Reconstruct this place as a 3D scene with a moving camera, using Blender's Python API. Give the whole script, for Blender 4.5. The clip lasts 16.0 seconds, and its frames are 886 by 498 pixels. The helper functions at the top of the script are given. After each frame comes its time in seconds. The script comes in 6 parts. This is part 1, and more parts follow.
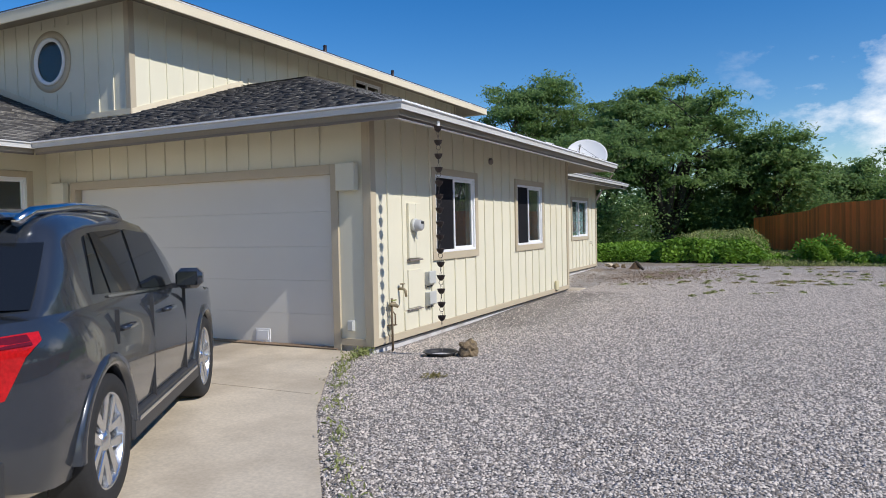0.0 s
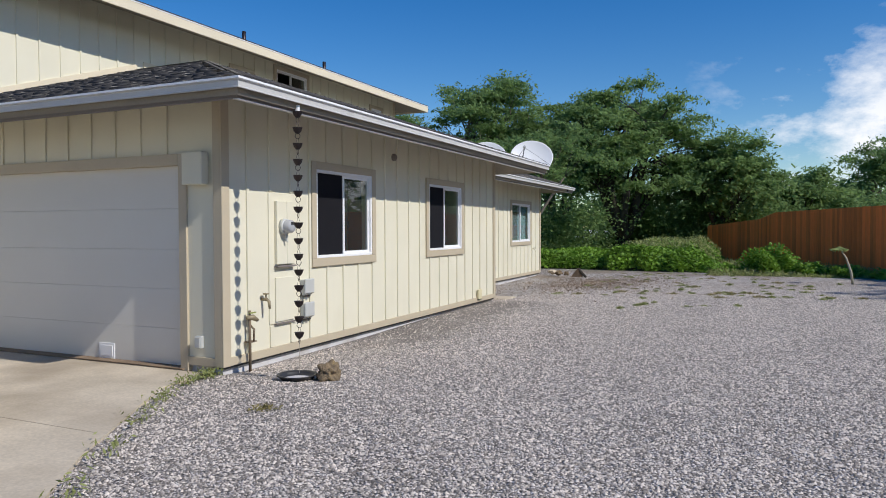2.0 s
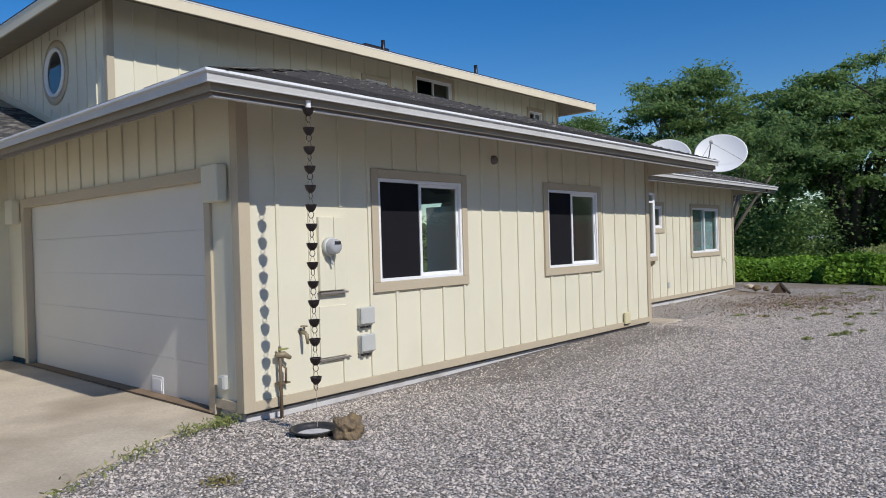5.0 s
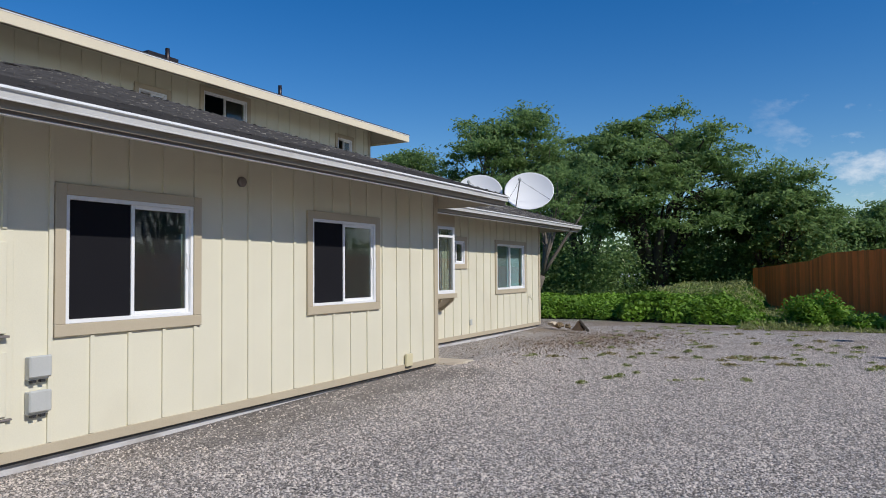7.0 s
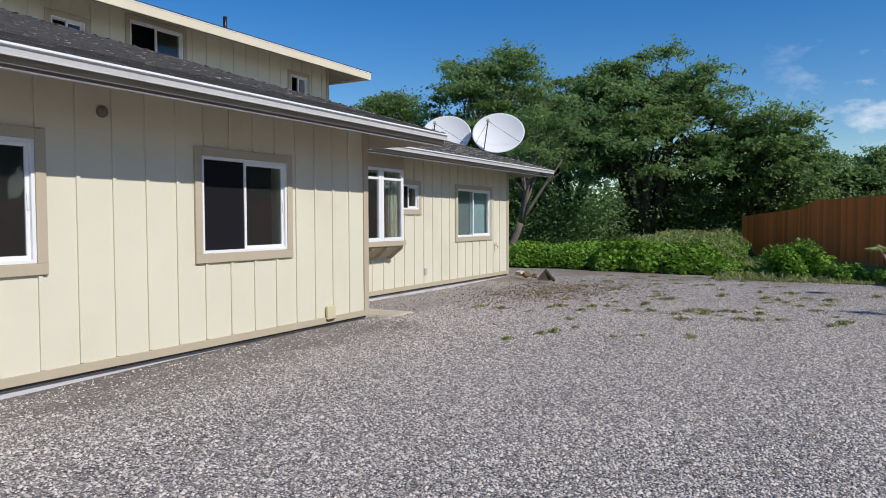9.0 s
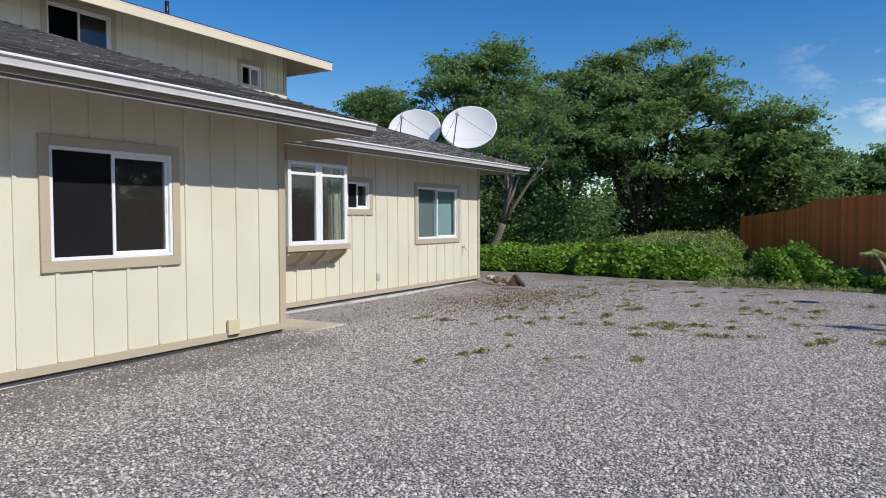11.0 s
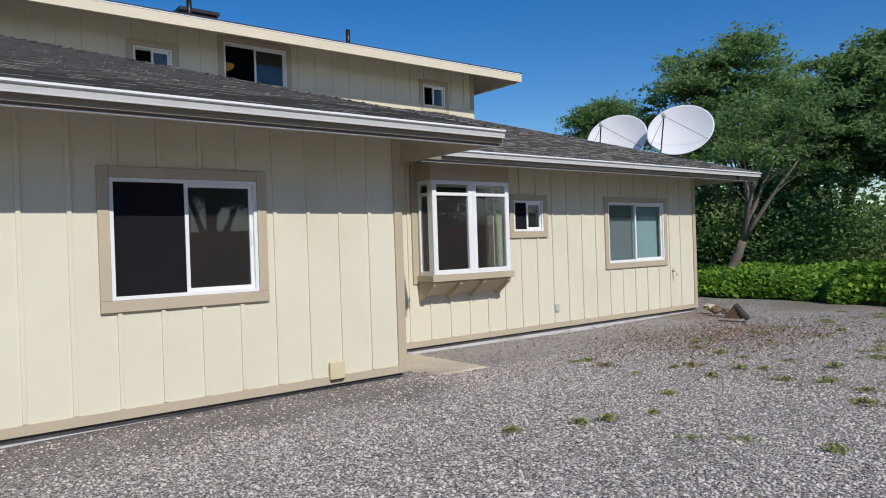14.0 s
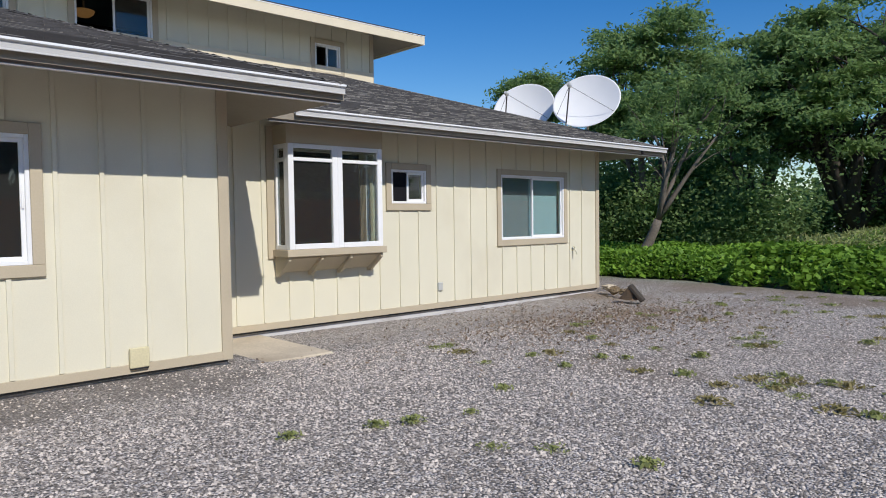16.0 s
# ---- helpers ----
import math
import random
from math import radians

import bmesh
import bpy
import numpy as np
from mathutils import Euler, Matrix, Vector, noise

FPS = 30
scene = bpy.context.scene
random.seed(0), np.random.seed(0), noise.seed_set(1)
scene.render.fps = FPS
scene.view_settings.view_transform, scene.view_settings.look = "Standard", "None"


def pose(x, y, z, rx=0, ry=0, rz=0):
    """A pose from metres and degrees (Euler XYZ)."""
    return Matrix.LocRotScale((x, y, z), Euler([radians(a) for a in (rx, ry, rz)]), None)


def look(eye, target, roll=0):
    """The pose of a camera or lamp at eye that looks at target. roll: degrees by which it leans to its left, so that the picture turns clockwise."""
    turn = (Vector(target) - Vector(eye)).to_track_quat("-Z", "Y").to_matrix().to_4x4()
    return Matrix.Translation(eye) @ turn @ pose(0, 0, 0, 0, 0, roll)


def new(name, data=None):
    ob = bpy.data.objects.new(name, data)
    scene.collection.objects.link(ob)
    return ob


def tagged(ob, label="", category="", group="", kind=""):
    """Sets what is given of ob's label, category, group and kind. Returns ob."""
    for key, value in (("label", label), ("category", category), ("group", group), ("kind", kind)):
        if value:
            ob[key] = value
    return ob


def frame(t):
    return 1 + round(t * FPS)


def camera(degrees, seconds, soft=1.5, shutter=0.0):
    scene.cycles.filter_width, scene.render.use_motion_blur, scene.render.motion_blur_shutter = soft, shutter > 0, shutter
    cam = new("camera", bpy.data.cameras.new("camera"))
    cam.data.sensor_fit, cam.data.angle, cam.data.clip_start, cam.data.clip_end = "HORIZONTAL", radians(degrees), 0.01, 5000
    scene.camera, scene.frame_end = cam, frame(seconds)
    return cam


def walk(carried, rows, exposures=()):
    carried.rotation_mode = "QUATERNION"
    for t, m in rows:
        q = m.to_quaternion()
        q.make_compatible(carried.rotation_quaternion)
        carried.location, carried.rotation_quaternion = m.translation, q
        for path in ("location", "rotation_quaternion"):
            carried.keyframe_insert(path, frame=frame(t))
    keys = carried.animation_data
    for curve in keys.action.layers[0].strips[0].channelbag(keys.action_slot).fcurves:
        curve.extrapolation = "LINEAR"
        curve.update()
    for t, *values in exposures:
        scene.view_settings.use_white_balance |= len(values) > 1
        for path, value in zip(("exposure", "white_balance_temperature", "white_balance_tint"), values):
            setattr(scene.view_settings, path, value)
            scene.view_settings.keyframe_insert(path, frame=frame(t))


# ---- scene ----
cam = camera(64.2, 16.0, soft=1.0)
PATH = [
    (0, (0.005, 0.424, 1.552), (-0.895, 2.21, 1.489), -1.2),
    (0.5, (0.121, 0.896, 1.522), (-0.734, 2.701, 1.42), -0.8),
    (1, (0.265, 1.251, 1.543), (-0.535, 3.081, 1.437), -0.5),
    (1.5, (0.347, 1.709, 1.558), (-0.437, 3.548, 1.477), -0.4),
    (2, (0.528, 2.027, 1.545), (-0.298, 3.848, 1.488), -0.2),
    (2.5, (0.641, 2.388, 1.527), (-0.281, 4.162, 1.476), 0.4),
    (3, (0.71, 2.798, 1.529), (-0.318, 4.513, 1.468), 0.7),
    (3.5, (0.854, 3.154, 1.529), (-0.259, 4.814, 1.45), 0.3),
    (4, (0.92, 3.596, 1.526), (-0.27, 5.2, 1.438), -0.4),
    (4.2, (0.939, 3.761, 1.537), (-0.284, 5.341, 1.451), -0.7),
    (6.3, (1.085, 5.305, 1.624), (-0.309, 6.735, 1.726), -1.9),
    (6.5, (1.158, 5.455, 1.613), (-0.133, 6.979, 1.706), -1.7),
    (7, (1.265, 5.915, 1.613), (0.291, 7.661, 1.677), -0.4),
    (7.5, (1.371, 6.275, 1.593), (0.507, 8.079, 1.592), 0.4),
    (8, (1.567, 6.654, 1.58), (0.639, 8.425, 1.553), -0.9),
    (8.5, (1.693, 7.04, 1.555), (0.726, 8.79, 1.513), -1.0),
    (9, (1.816, 7.38, 1.563), (0.829, 9.118, 1.48), -0.2),
    (9.2, (1.884, 7.552, 1.584), (0.891, 9.285, 1.487), -0.0),
    (11.3, (2.198, 9.409, 1.577), (1.174, 11.126, 1.496), -0.3),
    (11.5, (2.207, 9.566, 1.577), (1.165, 11.271, 1.487), -0.4),
    (12, (2.158, 10.051, 1.59), (1.039, 11.705, 1.487), -0.6),
    (12.5, (2.24, 10.437, 1.587), (1.02, 12.02, 1.494), -0.9),
    (13, (2.242, 10.784, 1.569), (0.904, 12.268, 1.496), -1.3),
    (13.5, (2.244, 11.225, 1.592), (0.781, 12.589, 1.549), -1.5),
    (14, (2.336, 11.608, 1.582), (0.771, 12.853, 1.573), -1.9),
    (14.5, (2.296, 12.025, 1.575), (0.692, 13.22, 1.559), -2.5),
    (15, (2.384, 12.388, 1.522), (0.819, 13.632, 1.455), -2.2),
    (15.5, (2.434, 12.728, 1.535), (0.914, 14.024, 1.441), -1.5),
    (16, (2.38, 13.207, 1.517), (0.907, 14.558, 1.434), -0.8),
]
walk(cam, [(t, look(eye, target, roll)) for t, eye, target, roll in PATH],
     [(0, 0.02), (2, -0.07), (4, -0.14), (7, -0.20), (9, -0.10), (12, -0.06), (14.5, -0.19), (16, -0.07)])

# ---- world, sun ----
SUN = Vector((1.0, -0.135, 0.868)).normalized()
world = bpy.data.worlds.new("sky")
scene.world = world
world.use_nodes = True
wn, wl = world.node_tree.nodes, world.node_tree.links
wn.clear()
w_out = wn.new("ShaderNodeOutputWorld")
w_bg = wn.new("ShaderNodeBackground")
w_bg.inputs["Strength"].default_value = 0.12
w_sky = wn.new("ShaderNodeTexSky")
w_sky.sky_type = "NISHITA"
w_sky.sun_disc = False
w_sky.sun_elevation = math.asin(SUN.z)
w_sky.sun_rotation = math.atan2(SUN.x, SUN.y)
w_sky.air_density, w_sky.dust_density, w_sky.ozone_density = 1.0, 0.0, 3.0
# broken cumulus low over the trees, thin wisps above
w_tc = wn.new("ShaderNodeTexCoord")
w_map = wn.new("ShaderNodeMapping")
w_map.inputs["Scale"].default_value = (1.0, 1.0, 1.8)
w_map.inputs["Location"].default_value = (0.62, 0.35, 0.41)
w_noise = wn.new("ShaderNodeTexNoise")
w_noise.inputs["Scale"].default_value = 4.2
w_noise.inputs["Detail"].default_value = 9
w_noise.inputs["Roughness"].default_value = 0.62
w_ramp = wn.new("ShaderNodeValToRGB")
w_ramp.color_ramp.elements[0].position, w_ramp.color_ramp.elements[1].position = 0.60, 0.74
w_sep = wn.new("ShaderNodeSeparateXYZ")
w_band = wn.new("ShaderNodeMapRange")
w_band.inputs["From Min"].default_value, w_band.inputs["From Max"].default_value = 0.36, 0.13
w_east = wn.new("ShaderNodeMapRange")
w_east.inputs["From Min"].default_value, w_east.inputs["From Max"].default_value = -0.12, 0.02
w_mul = wn.new("ShaderNodeMath"); w_mul.operation = "MULTIPLY"
w_mul2 = wn.new("ShaderNodeMath"); w_mul2.operation = "MULTIPLY"
w_mix = wn.new("ShaderNodeMix"); w_mix.data_type = "RGBA"
w_mix.inputs["B"].default_value = (8.6, 8.8, 9.2, 1)
wl.new(w_tc.outputs["Generated"], w_map.inputs["Vector"])
wl.new(w_map.outputs["Vector"], w_noise.inputs["Vector"])
wl.new(w_tc.outputs["Generated"], w_sep.inputs["Vector"])
wl.new(w_sep.outputs["Z"], w_band.inputs["Value"])
wl.new(w_sep.outputs["X"], w_east.inputs["Value"])
w_add = wn.new("ShaderNodeMath"); w_add.operation = "MULTIPLY_ADD"
w_add.inputs[1].default_value = 0.205
wl.new(w_band.outputs["Result"], w_mul.inputs[0])
wl.new(w_east.outputs["Result"], w_mul.inputs[1])
wl.new(w_mul.outputs[0], w_add.inputs[0])
wl.new(w_noise.outputs["Fac"], w_add.inputs[2])
wl.new(w_add.outputs[0], w_ramp.inputs["Fac"])
wl.new(w_ramp.outputs["Color"], w_mul2.inputs[0])
wl.new(w_mul.outputs[0], w_mul2.inputs[1])
wl.new(w_mul2.outputs[0], w_mix.inputs["Factor"])
w_hs = wn.new("ShaderNodeHueSaturation")
w_hs.inputs["Hue"].default_value = 0.509
w_hs.inputs["Saturation"].default_value = 1.42
wl.new(w_sky.outputs["Color"], w_hs.inputs["Color"])
wl.new(w_hs.outputs["Color"], w_mix.inputs["A"])
wl.new(w_mix.outputs["Result"], w_bg.inputs["Color"])
wl.new(w_bg.outputs["Background"], w_out.inputs["Surface"])

sun = new("sun", bpy.data.lights.new("sun", "SUN"))
sun.data.energy, sun.data.angle, sun.data.color = 4.15, radians(0.53), (1.0, 0.955, 0.89)
sun.matrix_world = look(SUN * 60, (0, 0, 0))


# ---- materials ----
def material(name, color, rough=0.6, metal=0.0, var=0.12, scale=3.0, fine=60.0, bump=0.15, dist=0.004,
             stain=None, stain_scale=0.7, stain_at=(0.55, 0.75), island=0.0, obj=0.0, streak=None):
    """Base colour varied at two scales, optional stains, with fine relief."""
    m = bpy.data.materials.new(name)
    m.use_nodes = True
    n, l = m.node_tree.nodes, m.node_tree.links
    b = n["Principled BSDF"]
    b.inputs["Roughness"].default_value, b.inputs["Metallic"].default_value = rough, metal
    geo = n.new("ShaderNodeNewGeometry")
    pos = geo.outputs["Position"]
    if streak:
        mp = n.new("ShaderNodeMapping")
        mp.inputs["Scale"].default_value = streak
        l.new(pos, mp.inputs["Vector"])
        pos = mp.outputs["Vector"]

    def noise_of(sc, detail):
        t = n.new("ShaderNodeTexNoise")
        t.inputs["Scale"].default_value, t.inputs["Detail"].default_value = sc, detail
        l.new(pos, t.inputs["Vector"])
        return t.outputs["Fac"]

    big, small = noise_of(scale, 4), noise_of(fine, 3)
    add = n.new("ShaderNodeMath"); add.operation = "ADD"
    l.new(big, add.inputs[0]); l.new(small, add.inputs[1])
    value = add.outputs[0]
    span = 2.0
    for source, amount in ((geo.outputs["Random Per Island"], island), (None, obj)):
        if amount:
            if source is None:
                source = n.new("ShaderNodeObjectInfo").outputs["Random"]
            k = n.new("ShaderNodeMath"); k.operation = "MULTIPLY_ADD"
            k.inputs[1].default_value = amount
            l.new(source, k.inputs[0]); l.new(value, k.inputs[2])
            value, span = k.outputs[0], span + amount
    mr = n.new("ShaderNodeMapRange")
    mr.inputs["From Min"].default_value, mr.inputs["From Max"].default_value = 0.3 * span, 0.7 * span
    mr.inputs["To Min"].default_value, mr.inputs["To Max"].default_value = 1 - var, 1 + var
    l.new(value, mr.inputs["Value"])
    sc = n.new("ShaderNodeVectorMath"); sc.operation = "SCALE"
    sc.inputs[0].default_value = color
    l.new(mr.outputs["Result"], sc.inputs["Scale"])
    out = sc.outputs["Vector"]
    if stain:
        f = noise_of(stain_scale, 6)
        sr = n.new("ShaderNodeMapRange")
        sr.inputs["From Min"].default_value, sr.inputs["From Max"].default_value = stain_at
        l.new(f, sr.inputs["Value"])
        mx = n.new("ShaderNodeMix"); mx.data_type = "RGBA"
        mx.inputs["B"].default_value = (*stain, 1)
        l.new(sr.outputs["Result"], mx.inputs["Factor"]); l.new(out, mx.inputs["A"])
        out = mx.outputs["Result"]
    l.new(out, b.inputs["Base Color"])
    if bump:
        bp = n.new("ShaderNodeBump")
        bp.inputs["Strength"].default_value, bp.inputs["Distance"].default_value = bump, dist
        l.new(small, bp.inputs["Height"]); l.new(bp.outputs["Normal"], b.inputs["Normal"])
    return m


CREAM = material("cream_paint", (0.705, 0.67, 0.53), 0.62, var=0.05, scale=1.3, fine=90, bump=0.25, dist=0.003, stain=(0.60, 0.55, 0.42), stain_at=(0.56, 0.9))
TAN = material("tan_trim_paint", (0.49, 0.42, 0.305), 0.6, var=0.07, scale=2, fine=70, bump=0.2)
FASCIA = material("pale_fascia_paint", (0.70, 0.62, 0.46), 0.6, var=0.06, scale=1.5, fine=60)
TAUPE = material("taupe_fascia_paint", (0.20, 0.175, 0.165), 0.6, var=0.08, scale=1.5, fine=60)
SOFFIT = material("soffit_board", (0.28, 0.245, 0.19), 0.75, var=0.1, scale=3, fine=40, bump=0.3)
GUTTER = material("white_gutter", (0.56, 0.555, 0.54), 0.35, var=0.05, scale=4, fine=120, bump=0.05, stain=(0.44, 0.43, 0.41), stain_scale=3, stain_at=(0.58, 0.8))
WHITE = material("white_vinyl", (0.82, 0.83, 0.84), 0.35, var=0.03, scale=5, fine=150, bump=0.03)
DOORWHITE = material("garage_door_paint", (0.66, 0.645, 0.60), 0.5, var=0.04, scale=1.2, fine=220, bump=0.12, dist=0.002, stain=(0.64, 0.62, 0.58), stain_at=(0.6, 0.9))
CONCRETE = material("weathered_concrete", (0.58, 0.50, 0.385), 0.85, var=0.2, scale=1.3, fine=38, bump=0.25, dist=0.004, stain=(0.33, 0.265, 0.19), stain_scale=0.8, stain_at=(0.44, 0.74))
FOUND = material("foundation_concrete", (0.56, 0.55, 0.55), 0.85, var=0.1, scale=2, fine=50, bump=0.3, stain=(0.34, 0.30, 0.27), stain_scale=1.7, stain_at=(0.52, 0.75))
SHINGLE = material("asphalt_shingle", (0.16, 0.15, 0.132), 0.92, var=0.75, scale=2.5, fine=160, bump=0.5, dist=0.004, island=1.8, obj=1.8)
DARKEDGE = material("roof_edge", (0.05, 0.048, 0.05), 0.9, var=0.2)
DARKMETAL = material("bronze_metal", (0.055, 0.045, 0.045), 0.42, 0.8, var=0.25, scale=9, fine=90, bump=0.1)
GREYBOX = material("grey_box_paint", (0.52, 0.53, 0.51), 0.45, 0.1, var=0.06, scale=6, fine=90, bump=0.05)
BRASS = material("weathered_brass", (0.30, 0.25, 0.16), 0.6, 0.4, var=0.2, scale=20, fine=120)
RUSTPIPE = material("rusty_pipe", (0.20, 0.15, 0.10), 0.7, 0.4, var=0.3, scale=15, fine=120)
DISH = material("dish_white", (0.88, 0.88, 0.87), 0.4, var=0.02, scale=3, fine=60, bump=0.03)
DARKPLASTIC = material("dark_plastic", (0.03, 0.03, 0.032), 0.5, var=0.15)
ROCK = material("brown_rock", (0.19, 0.14, 0.085), 0.9, var=0.4, scale=12, fine=60, bump=0.7, dist=0.02, stain=(0.34, 0.24, 0.09), stain_scale=9)
FENCE = material("red_stained_wood", (0.80, 0.20, 0.04), 0.75, var=0.28, scale=2.0, fine=26, bump=0.3, obj=1.2, streak=(1, 1, 0.12))
BARK = material("grey_bark", (0.15, 0.125, 0.10), 0.9, var=0.35, scale=3, fine=22, bump=0.6, dist=0.02)
DARKBARK = material("dark_bark", (0.055, 0.045, 0.035), 0.9, var=0.35, scale=3, fine=22, bump=0.6, dist=0.02)
# room surfaces near black: the missing room light is in the colour
INTERIOR = material("unlit_room_dark", (0.05, 0.047, 0.045), 0.9, var=0.1)
BLIND = material("grey_blue_blind", (0.18, 0.235, 0.26), 0.8, var=0.06, scale=3, fine=200)
TEAL = material("teal_blind", (0.33, 0.50, 0.55), 0.8, var=0.05, scale=3, fine=200)
CURTAIN = material("beige_curtain", (0.20, 0.165, 0.12), 0.9, var=0.15, scale=6, fine=70)
DEBRIS = material("split_wood", (0.30, 0.20, 0.12), 0.8, var=0.25, scale=12, fine=60, bump=0.4)
STEM = material("green_stem", (0.14, 0.15, 0.07), 0.7, var=0.2, scale=20)


def leaf_material(name, color, light, rough=0.55, trans=0.35):
    m = bpy.data.materials.new(name)
    m.use_nodes = True
    n, l = m.node_tree.nodes, m.node_tree.links
    b = n["Principled BSDF"]
    geo = n.new("ShaderNodeNewGeometry")
    nz = n.new("ShaderNodeTexNoise")
    nz.inputs["Scale"].default_value, nz.inputs["Detail"].default_value = 0.55, 3
    l.new(geo.outputs["Position"], nz.inputs["Vector"])
    ad = n.new("ShaderNodeMath"); ad.operation = "MULTIPLY_ADD"
    ad.inputs[1].default_value = 0.55
    l.new(geo.outputs["Random Per Island"], ad.inputs[0]); l.new(nz.outputs["Fac"], ad.inputs[2])
    rp = n.new("ShaderNodeMapRange")
    rp.inputs["From Min"].default_value, rp.inputs["From Max"].default_value = 0.4, 1.15
    l.new(ad.outputs[0], rp.inputs["Value"])
    mx = n.new("ShaderNodeMix"); mx.data_type = "RGBA"
    mx.inputs["A"].default_value, mx.inputs["B"].default_value = (*color, 1), (*light, 1)
    l.new(rp.outputs["Result"], mx.inputs["Factor"])
    l.new(mx.outputs["Result"], b.inputs["Base Color"])
    b.inputs["Roughness"].default_value = rough
    b.inputs["Specular IOR Level"].default_value = 0.25
    tr = n.new("ShaderNodeBsdfTranslucent")
    l.new(mx.outputs["Result"], tr.inputs["Color"])
    ms = n.new("ShaderNodeMixShader")
    ms.inputs["Fac"].default_value = trans
    l.new(b.outputs["BSDF"], ms.inputs[1]); l.new(tr.outputs["BSDF"], ms.inputs[2])
    l.new(ms.outputs["Shader"], n["Material Output"].inputs["Surface"])
    return m


LEAF = leaf_material("tree_leaf", (0.13, 0.225, 0.08), (0.31, 0.435, 0.16), 0.7, 0.58)
VINE = leaf_material("vine_leaf", (0.10, 0.205, 0.024), (0.26, 0.44, 0.058))
WEED = leaf_material("weed_leaf", (0.21, 0.255, 0.08), (0.40, 0.42, 0.17))
DRY = leaf_material("dry_grass", (0.20, 0.19, 0.07), (0.40, 0.33, 0.15))
PALE = leaf_material("pale_leaf", (0.20, 0.28, 0.07), (0.38, 0.42, 0.16))


def glass_material(name, tint, dark):
    m = bpy.data.materials.new(name)
    m.use_nodes = True
    n, l = m.node_tree.nodes, m.node_tree.links
    n.remove(n["Principled BSDF"])
    tp, gl, lw, ms = n.new("ShaderNodeBsdfTransparent"), n.new("ShaderNodeBsdfGlossy"), n.new("ShaderNodeLayerWeight"), n.new("ShaderNodeMixShader")
    lw.inputs["Blend"].default_value = 0.5
    pw, sc = n.new("ShaderNodeMath"), n.new("ShaderNodeMath")
    pw.operation, sc.operation = "POWER", "MULTIPLY_ADD"
    pw.inputs[1].default_value, sc.inputs[1].default_value, sc.inputs[2].default_value = 4.0, 0.9, 0.05
    tp.inputs["Color"].default_value = (*[c * dark for c in tint], 1)
    gl.inputs["Roughness"].default_value = 0.01
    l.new(lw.outputs["Facing"], pw.inputs[0]); l.new(pw.outputs[0], sc.inputs[0]); l.new(sc.outputs[0], ms.inputs["Fac"]); l.new(tp.outputs["BSDF"], ms.inputs[1]); l.new(gl.outputs["BSDF"], ms.inputs[2])
    film, dust = n.new("ShaderNodeMixShader"), n.new("ShaderNodeBsdfDiffuse")
    dust.inputs["Color"].default_value = (0.62, 0.60, 0.60, 1)
    film.inputs["Fac"].default_value = 0.02
    l.new(ms.outputs["Shader"], film.inputs[1]); l.new(dust.outputs["BSDF"], film.inputs[2])
    l.new(film.outputs["Shader"], n["Material Output"].inputs["Surface"])
    return m


GLASS = glass_material("window_glass", (0.9, 0.95, 0.93), 0.9)
CARGLASS = glass_material("tinted_glass", (0.8, 0.85, 0.9), 0.25)
# near-black sheet for screens; also stands for dark rooms behind panes
SCREEN = material("insect_screen", (0.009, 0.009, 0.012), 0.9, var=0.1, fine=400)
SCREEN.node_tree.nodes["Principled BSDF"].inputs["Specular IOR Level"].default_value = 0.2


